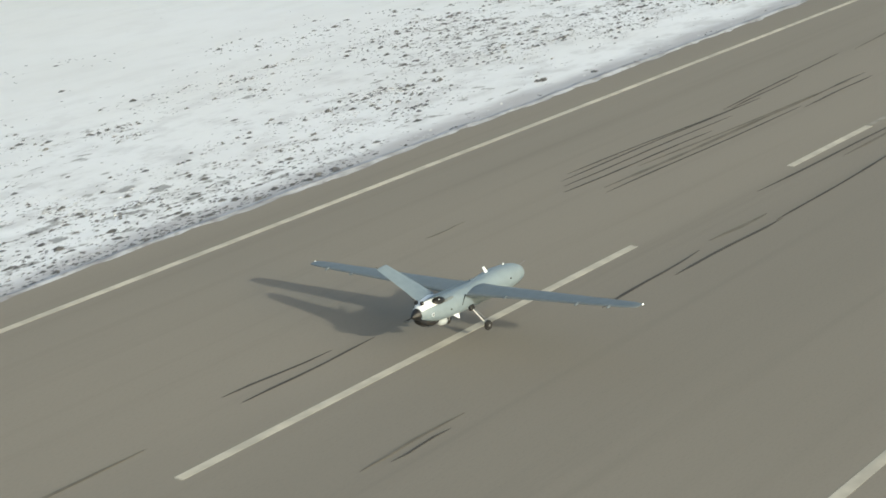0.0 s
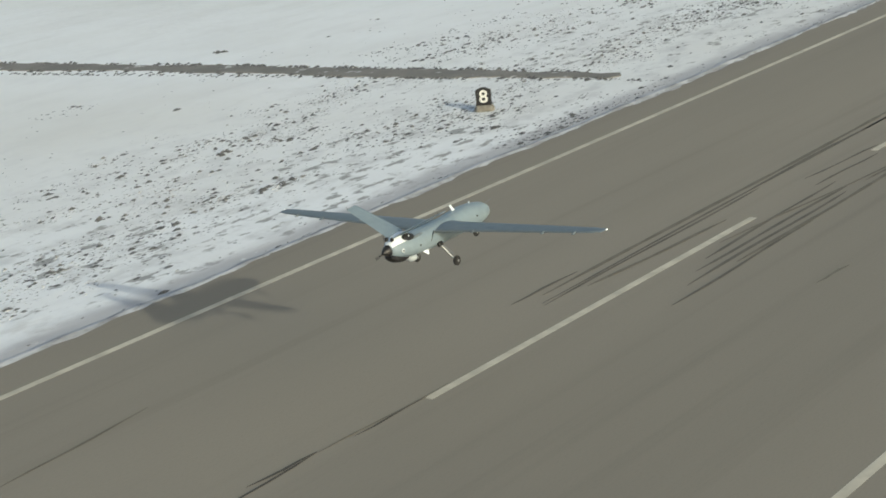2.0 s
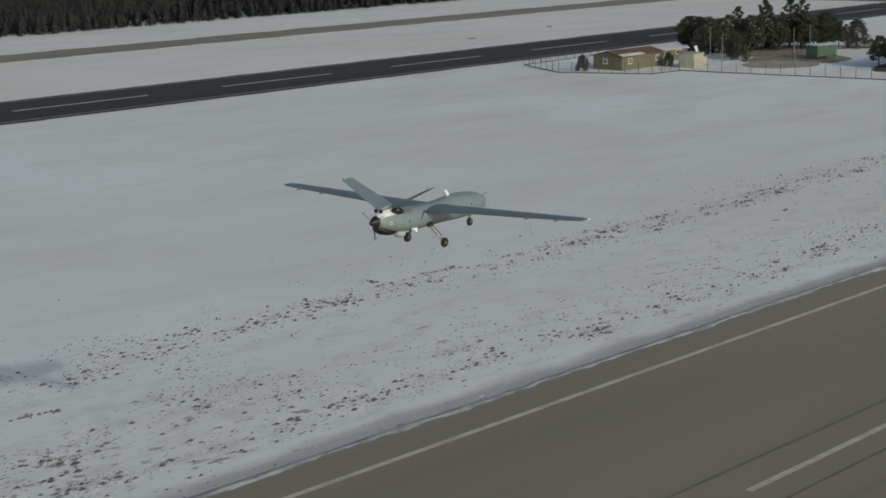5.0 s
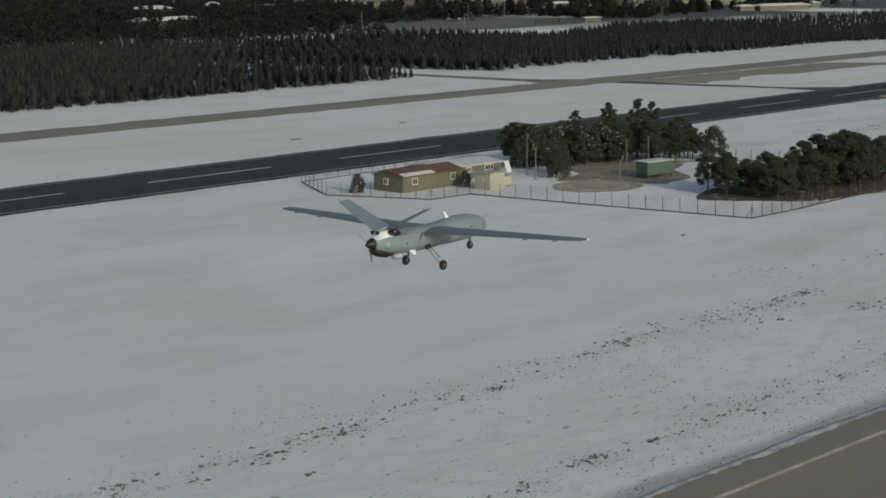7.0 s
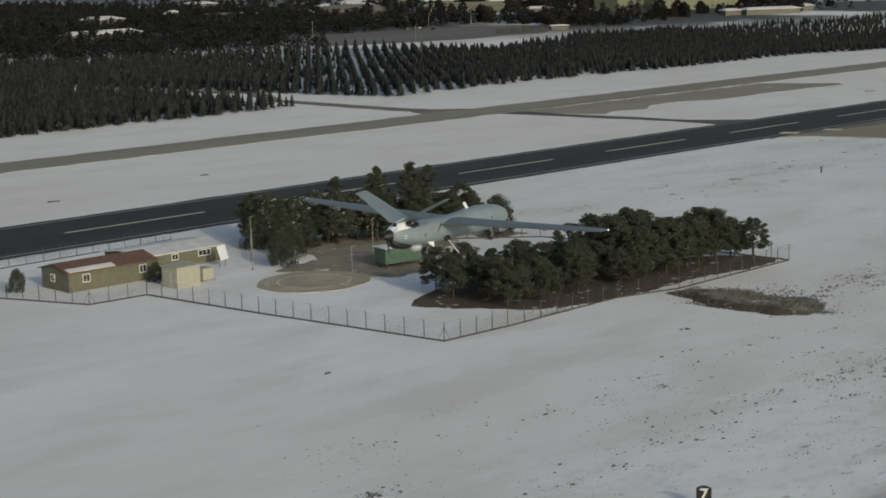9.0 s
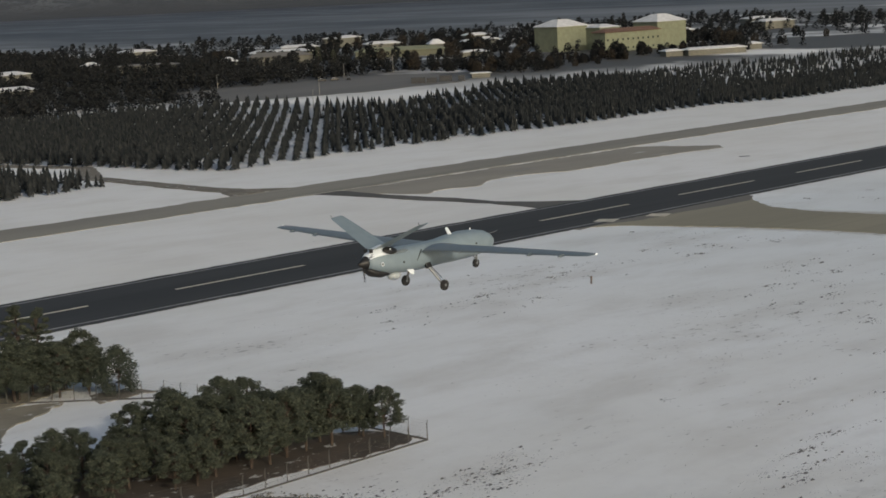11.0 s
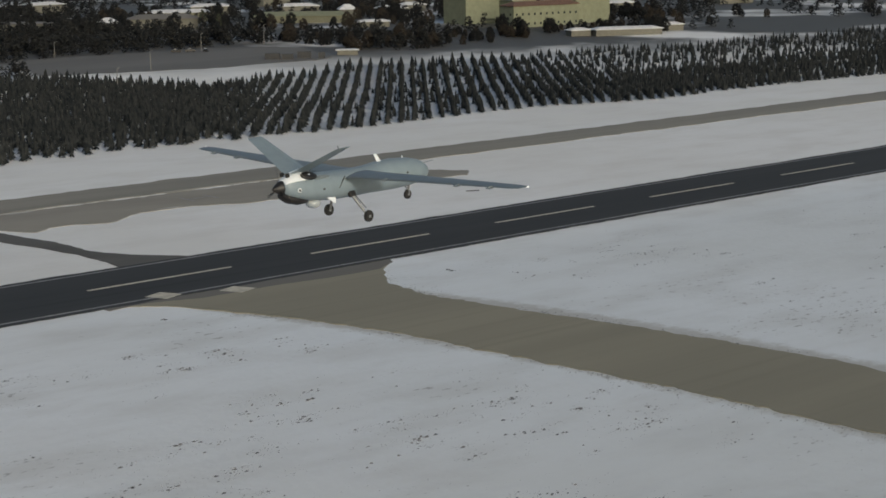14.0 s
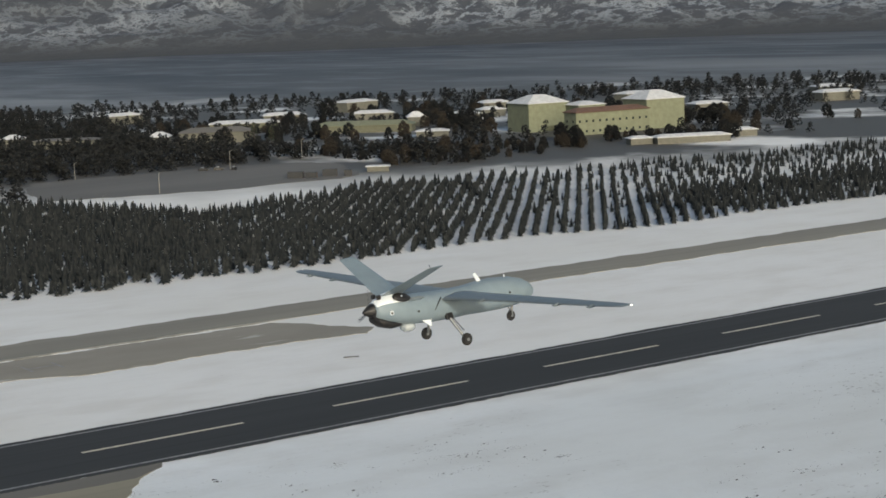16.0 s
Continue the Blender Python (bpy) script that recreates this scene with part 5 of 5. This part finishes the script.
    for x, y, h in ((773, 587, 6.5), (778, 520, 7.5), (832, 569, 7.5), (735, 470, 8), (871, 579, 8.5)):
        mast = empty("lamp_mast", pose(x, y, slope_z(x, y) - 0.2))
        tagged(mast, "tall pale street-lamp mast beside the gravel yard", "mast", "town masts")
        part("pole", rod(bmesh.new(), (0, 0, 0), (0, 0, h), 0.16, 0.10, 6), CONCRETE, mast)
        part("arm", rod(bmesh.new(), (0, 0, h), (1.4, 0.4, h + 0.3), 0.09, 0.07, 6), CONCRETE, mast)
    rnd = random.Random(8)

    def clear(x, y):
        """Open ground: the yard, the snow strip behind the rows, the buildings."""
        if 734 < x < 884 and 470 < y < 588 - 0.05 * (x - 734):
            return True
        if x < 884 and y < float(np.interp(x, BACK_X, BACK_Y)) + 6:
            return True
        if x >= 884 and y < 508 + 0.10 * (x - 884) - 0.45 * max(0, x - 985):
            return True
        if 999 < x < 1072 and 546 < y < 612 or 994 < x < 1060 and 486 < y < 524 and y < 524 - 0.42 * (x - 1000):
            return True
        for bx, by, lx, ly in ((887, 690, 36, 16), (966, 682, 46, 26), (826, 724, 30, 18), (866, 708, 11, 11), (936, 754, 36, 16), (966, 621, 14, 10), (1005, 694, 9, 9), (811, 757, 11, 10)):
            # the building and a little ground before it
            if abs(x - bx) < lx / 2 + 2 and -ly / 2 - 7 < y - by < ly / 2 + 2:
                return True
        return False

    # single trees near the buildings
    for k in range(260):
        x, y = rnd.uniform(880, 1150), rnd.uniform(500, 800)
        if clear(x, y) or noise.noise((x * 0.02, y * 0.02, 8.0)) < -0.15:
            continue
        plant("broad_tree", BROAD[k % 3], x, y, slope_z(x, y) - 0.3, rnd.uniform(0, 360), rnd.uniform(0.45, 0.95), "dark leafless or evergreen tree among town buildings", "town trees")
    # scrub before the halls
    for k in range(150):
        x, y = rnd.uniform(884, 1052), rnd.uniform(500, 592)
        if clear(x, y) or y > 592 - 0.36 * (x - 884):
            continue
        plant("bush", BROAD[k % 3], x, y, slope_z(x, y) - 0.4, rnd.uniform(0, 360), rnd.uniform(0.34, 0.62), "dense dark winter scrub before the ochre halls", "scrub belt", "bush")
    for x, y, s in ((1015, 800, 1.35), (1036, 497, 1.0), (1044, 499, 0.75), (925, 660, 1.0), (981, 633, 0.95), (1048, 742, 1.1), (1062, 752, 1.0)):
        plant("broad_tree", BROAD[int(x) % 2], x, y, slope_z(x, y) - 0.3, x * 7, s, "tall dark evergreen standing clear of the town roofs", "town trees")
    for x, y, s in ((896, 668, 0.95), (903, 664, 0.75), (913, 676, 0.7)):
        plant("fir_tree", TALL[int(x) % 2], x, y, slope_z(x, y) - 0.3, x * 7, s, "tall dark conifer beside a grey depot", "town conifers")
    # the rest of the woods
    verts, faces = [], []
    shapes = [tuft_cloud(random.Random(k), [(random.Random(k * 9 + i).uniform(-2.2, 2.2), random.Random(k * 9 + i + 4).uniform(-2.2, 2.2), 1.0 + 1.0 * i, 2.2 - 0.18 * i) for i in range(6)], 16, 0.62) for k in range(5)]
    shapes = [(np.array(v), np.array(f)) for v, f in shapes]
    base = 0
    for k in range(15000):
        x, y = rnd.uniform(380, 930) if k % 2 else rnd.uniform(380, 1500), rnd.uniform(480, 1200)
        far = 0.42 * x + 0.9 * y
        dens = noise.noise((x * 0.012, y * 0.012, 5.0))
        if clear(x, y) or far > 1400 or (far < 1250 and dens < (-0.62 if x < 880 else -0.1)):
            continue
        if x > 880 and rnd.random() < (0.30 if y < 600 and x < 1100 else 0.48):
            continue
        v, f = shapes[k % 5]
        s = rnd.uniform(0.6, 1.15)
        verts.append(v * (s, s, s * rnd.uniform(0.8, 1.1)) + (x, y, slope_z(x, y) - 0.3))
        faces.append(f + base)
        base += len(v)
    ob = raw("far_woods", np.concatenate(verts).tolist(), np.concatenate(faces).tolist(), PINE_FAR)
    tagged(ob, "dark winter woods spread through a distant town", "trees", kind="stuff")


build_town()


# ---- clods and grass tufts standing out of the snow ----
def build_clumps():
    rnd = random.Random(3)
    verts, faces = [], []

    def clod(x, y, w, h):
        k = len(verts)
        n = 6
        a0 = rnd.uniform(0, 6)
        z = ground_z(x, y)
        verts.append((x + rnd.uniform(-0.2, 0.2) * w, y, z + h))
        for i in range(n):
            a = a0 + 2 * math.pi * i / n
            q = w * rnd.uniform(0.5, 1.1)
            verts.append((x + 1.5 * q * math.cos(a), y + q * math.sin(a) * 0.8, z - 0.04 + rnd.uniform(0, 0.4) * h))
        faces.extend((k, k + 1 + i, k + 1 + (i + 1) % n) for i in range(n))

    count = 0
    while count < 17000:
        x = rnd.uniform(-60, 420) if rnd.random() < 0.45 else rnd.uniform(-50, 190)
        y = 22.5 + 46 * rnd.random() ** 1.6
        d = noise.noise((x * 0.035, y * 0.10, 1.0)) + 0.5 * noise.noise((x * 0.16, y * 0.4, 8.0))
        near = 1.0 if x < 150 else 0.5
        if 185 < x < 335 and (44 < y < 57 or 26 < y < 36) or 335 < x < 420 and 38 < y < 66:
            d += 0.34
        if d < 0.40 - 0.62 * near * max(0.0, 1 - (y - 22) / 42) + rnd.uniform(0, 0.35):
            if rnd.random() > 0.03:
                count += 0.05
                continue
        w = rnd.uniform(0.06, 0.17) if rnd.random() < 0.93 or x > 150 else rnd.uniform(0.18, 0.38)
        clod(x, y, w, w * rnd.uniform(0.2, 0.45))
        count += 1
    tries = 0
    while tries < 7000:
        tries += 1
        x = rnd.uniform(190, 455)
        y = rnd.choice((rnd.uniform(43, 58), rnd.uniform(25, 37))) if x < 340 else rnd.uniform(26, 68)
        if noise.noise((x * 0.045, y * 0.13, 6.0)) + 0.6 * noise.noise((x * 0.2, y * 0.5, 2.0)) > 0.12:
            clod(x, y, rnd.uniform(0.04, 0.11), rnd.uniform(0.02, 0.05))
    for k in range(900):
        u = rnd.random()
        clod(421.5 + rnd.gauss(0, 2.6), 74 + rnd.gauss(0, 4.5), rnd.uniform(0.05, 0.18), rnd.uniform(0.05, 0.15))
        x = rnd.uniform(96, 121)
        y = 28 + (120.5 - x) * 5.0 + rnd.choice((-1, 1)) * rnd.uniform(6.5, 11)
        if y > 24:
            clod(x, y, rnd.uniform(0.1, 0.3), rnd.uniform(0.04, 0.1))
    for k in range(15000):
        x, y = rnd.uniform(420, 720), rnd.uniform(24, 172)
        if noise.noise((x * 0.03, y * 0.05, 4.0)) + 0.8 * noise.noise((x * 0.15, y * 0.25, 9.0)) > rnd.uniform(0.1, 0.7):
            w = rnd.uniform(0.04, 0.11)
            clod(x, y, w, w * rnd.uniform(0.3, 0.5))
    # thawed rims of the cross taxiway
    for line, way in ((CROSS_LEFT, -1), (CROSS_RIGHT, 1)):
        for k in range(1500):
            i = rnd.randrange(len(line) - 1)
            u = rnd.random()
            if noise.noise((i + u, way, 3.0)) + rnd.uniform(-0.3, 0.3) < -0.05:
                continue
            x = line[i][0] + (line[i + 1][0] - line[i][0]) * u + way * rnd.expovariate(1.4)
            clod(x, line[i][1] + (line[i + 1][1] - line[i][1]) * u, rnd.uniform(0.05, 0.2), rnd.uniform(0.02, 0.08))
    # ragged clusters in long bands, with lumps of crusted snow between them
    lumps, lump_faces = [], []

    def lump(x, y, w):
        k = len(lumps)
        z = ground_z(x, y)
        a0 = rnd.uniform(0, 6)
        lumps.append((x, y, z + w * rnd.uniform(0.15, 0.4)))
        lumps.extend((x + 1.6 * w * math.cos(a0 + i * 1.257), y + w * math.sin(a0 + i * 1.257), z - 0.03) for i in range(5))
        lump_faces.extend((k, k + 1 + i, k + 1 + (i + 1) % 5) for i in range(5))

    bands = ((-70, 190, 31, 5, 520), (-60, 185, 43, 7, 260), (185, 345, 49.5, 3.0, 330), (165, 345, 28.0, 2.6, 280), (340, 430, 45, 6.5, 120), (345, 410, 60, 4, 26), (402, 470, 49, 9, 120), (424, 448, 71, 4.5, 90), (419, 429, 74, 6, 60),
             (20, 185, 46, 5, 120), (470, 560, 60, 18, 90), (520, 590, 95, 26, 150), (480, 575, 140, 18, 70), (640, 720, 100, 40, 60), (612, 660, 150, 12, 40))
    for x0, x1, y0, wide, n in bands:
        for k in range(n):
            x = rnd.uniform(x0, x1)
            y = y0 + 0.012 * (x - x0) + wide * (0.7 * noise.noise((x * 0.03, y0, 2.0)) + rnd.gauss(0, 0.42))
            if y < 22.8 or y > 171 or 586 < x < 624:
                continue
            many = int(rnd.expovariate(1 / 16.0)) + 2
            sx, sy = rnd.uniform(0.5, 2.2), rnd.uniform(0.2, 0.7)
            for i in range(many):
                px, py = x + rnd.gauss(0, sx), y + rnd.gauss(0, sy)
                if py < 22.6:
                    continue
                w = rnd.uniform(0.035, 0.10) if rnd.random() < 0.9 else rnd.uniform(0.12, 0.26)
                clod(px, py, w, w * rnd.uniform(0.35, 0.7))
                if rnd.random() < 0.4:
                    lump(px + rnd.gauss(0, 0.5), py + rnd.gauss(0, 0.4), rnd.uniform(0.06, 0.18))
    # dark clods that stand in for shade at the foot of the dead grass bank
    for k in range(1500):
        u = rnd.random()
        clod(414.6 + 6.5 * u * u + abs(rnd.gauss(0, 0.9)), 78.5 - 15.5 * u + rnd.gauss(0, 0.6), rnd.uniform(0.06, 0.18), rnd.uniform(0.05, 0.12))
    for k in range(420):
        x = rnd.uniform(-60, 430)
        if noise.noise((x * 0.2, 1.0, 7.0)) > -0.1:
            lump(x, 22.7 + abs(rnd.gauss(0, 0.6)), rnd.uniform(0.06, 0.18))
    # single large tussocks lying far apart
    for x, y in ((92.0, 42.5), (119.6, 72.5), (76.8, 37.7), (119.6, 72.0), (172.7, 41.7), (85.2, 32.2), (174.4, 41.5), (91.3, 42.3), (33.9, 25.2), (31.4, 32.2), (54.7, 30.1), (286.3, 30.0), (263.3, 42.6), (249.0, 30.4), (328.8, 46.7), (246.9, 46.7), (403.7, 70.4), (419.1, 46.7), (364.7, 85.4), (566.0, 162.3), (618.9, 161.3), (556.7, 113.9), (618.9, 160.1)):
        for k in range(7):
            w = rnd.uniform(0.12, 0.26)
            clod(x + rnd.gauss(0, 0.35), y + rnd.gauss(0, 0.16), w, w * rnd.uniform(0.6, 1.0))
    # dark turf thrown up beside the service road
    for line, many in ((((120.6, 29.8), (119.4, 37.8), (117.6, 50.6), (115.0, 67.5), (107.2, 110), (99.2, 160)), 420), (((119.0, 28.4), (117.4, 36), (114.4, 48), (112.0, 67), (103.8, 110), (95.8, 160)), 220)):
        for k in range(many):
            i = rnd.choice((0, 1, 1, 2, 2, 3, 3, 3, 4))
            u = rnd.random()
            x, y = (line[i][n] + (line[i + 1][n] - line[i][n]) * u for n in (0, 1))
            if noise.noise((y * 0.35, many, 1.0)) > -0.12:
                w = rnd.uniform(0.10, 0.30)
                clod(x + rnd.gauss(0, 0.2), y, w, w * rnd.uniform(0.4, 0.8))
    tagged(raw("snow_lumps", lumps, lump_faces, BANK), "crusted lumps of snow between grass clods", "snow", kind="stuff")
    ob = raw("grass_clods", verts, faces, CLUMP)
    tagged(ob, "dark frosted grass clods poking out of the snow", "grass", kind="stuff")


build_clumps()


def build_dry_grass():
    """Tall dead grass on the bank and along the fence."""
    rnd = random.Random(14)
    verts, faces = [], []
    for k in range(5600):
        if k < 4200:
            y = rnd.uniform(64.6, 84.4)
            u = rnd.random() ** 1.5
            if noise.noise((u * 4, y * 0.4, 2.0)) < -0.12:
                continue
            x = along(BANK_NEAR, y) + (along(BANK_FAR, y) - along(BANK_NEAR, y)) * u
        elif k < 4600:
            x, y = rnd.uniform(398, 446), 87.2 + abs(rnd.gauss(0, 1.2))
        else:
            x, y = rnd.uniform(196, 330), rnd.choice((50, 31)) + rnd.gauss(0, 2.5)
            if noise.noise((x * 0.06, y * 0.2, 6.0)) < 0.1:
                continue
        h = bank_z(u, y) + rnd.uniform(0.16, 0.32) if k < 4200 else rnd.uniform(0.06, 0.2)
        a = rnd.uniform(0, 6.28)
        w = 0.08 if k < 4200 else 0.05 + 0.25 * h
        dx, dy = w * math.cos(a), w * math.sin(a)
        lx, ly = rnd.uniform(-0.25, 0.25), rnd.uniform(-0.25, 0.25)
        i = len(verts)
        foot = bank_z(u, y) - 0.05 if k < 4200 else -0.15
        verts += [(x - dx, y - dy, foot), (x + dx, y + dy, foot), (x + dx * 0.6 + lx, y + dy * 0.6 + ly, -0.1 + h), (x - dx * 0.4 + lx * 0.6, y - dy * 0.4 + ly, -0.1 + h * 0.8)]
        faces.append((i, i + 1, i + 2, i + 3))
    tagged(raw("dry_grass", verts, faces, DRY_GRASS), "pale dead grass standing out of thin snow", "grass", kind="stuff")


build_dry_grass()


def build_snow_bank():
    """The low ploughed ridge along the tarmac."""
    rnd = random.Random(9)
    rows = []
    x = -120.0
    while x < 480:
        y = 21.9 + 0.35 * noise.noise((x * 0.09, 0, 2)) + 0.25 * noise.noise((x * 0.6, 0, 5))
        h = 0.04 + 0.03 * noise.noise((x * 0.4, 3, 1)) + rnd.uniform(0, 0.03)
        rows.append([(x, y - 0.6, -0.1), (x, y - 0.25, -0.03 + h * 0.7), (x, y + 0.05, -0.03 + h), (x, y + 0.35, -0.08 + h * 0.5), (x, y + 0.8, -0.34)])
        x += 0.6
    verts = [p for r in rows for p in r]
    faces = [(5 * i + j, 5 * i + 5 + j, 5 * i + 6 + j, 5 * i + j + 1) for i in range(len(rows) - 1) for j in range(4)]
    tagged(raw("snow_bank", verts, faces, SLUSH, smooth=True), "low ridge of ploughed snow along the runway edge", "snow", kind="stuff")


build_snow_bank()

# ---- what moves ----
DRONE_ROWS = (  # seconds, x, y, z, heading, climb, bank
    (0, -5.93, -0.45, 1.55, 0.92, 1.85, -2.35),
    (0.5, 10.94, -0.5, 2.21, 1.55, 1.89, -2.22),
    (1, 28.61, -1.09, 3.85, 2.22, 2.51, -2.74),
    (1.5, 45.74, -1.1, 5.27, 2.73, 2.66, -2.96),
    (2, 63.19, -1.42, 7.37, 2.94, 2.44, -2.54),
    (2.5, 80.04, -1.41, 9.16, 3.21, 3.02, -3.22),
    (3, 97.28, -1.55, 11.39, 3.48, 2.29, -2.82),
    (3.2, 104.19, -1.5, 12.18, 3.51, 2.28, -2.75),
    (5.3, 176.46, 1, 19.11, 1.65, 3.7, -0.29),
    (5.5, 183.39, 1.16, 19.79, 1.64, 3.79, -0.25),
    (6, 200.55, 1.59, 21.48, 2.03, 3.93, -0.42),
    (6.5, 217.88, 1.88, 23.14, 2.36, 3.99, -0.59),
    (7, 234.94, 2.43, 24.58, 2.65, 4.05, -0.72),
    (7.5, 252.38, 2.73, 26.11, 2.88, 4.05, -0.75),
    (8, 269.74, 3.26, 27.53, 2.92, 4.11, -0.81),
    (8.5, 287.27, 3.59, 29.04, 2.98, 4.37, -0.79),
    (9, 304.43, 3.87, 30.67, 2.97, 4.29, -0.62),
    (9.5, 321.41, 3.66, 32.36, 2.94, 3.69, -0.39),
    (10, 338.24, 3.51, 33.92, 2.91, 3.13, -0.54),
    (10.2, 345.01, 3.5, 34.62, 2.92, 3.02, -0.54),
    (12.3, 417.86, 2.06, 40.92, 3.63, 4.05, -0.25),
    (12.5, 424.87, 2, 41.51, 3.7, 4.05, -0.31),
    (13, 442.49, 1.96, 42.96, 4.03, 3.79, -0.17),
    (13.5, 460.27, 1.78, 44.52, 4.32, 3.43, -0.26),
    (14, 477.96, 1.58, 46.07, 4.51, 3.25, -0.35),
    (14.5, 495.81, 1.34, 47.56, 4.65, 3.09, -0.56),
    (15, 513.67, 1.43, 48.85, 4.93, 2.89, -1.02),
    (15.5, 531.69, 1.55, 50.2, 5.37, 2.72, -1.22),
    (16, 550.01, 1.61, 51.66, 5.51, 2.69, -1.59),
)


def motions():
    walk(DRONE, [(r[0], pose(r[1], r[2], r[3], r[6], -r[5], r[4])) for r in DRONE_ROWS])
    turns = [(k / 30.0, Matrix.Translation((-3.04, 0, 0.475)) @ Matrix.Rotation(radians(82.0 * k), 4, "X")) for k in range(481)]
    walk(PROP, turns)


motions()
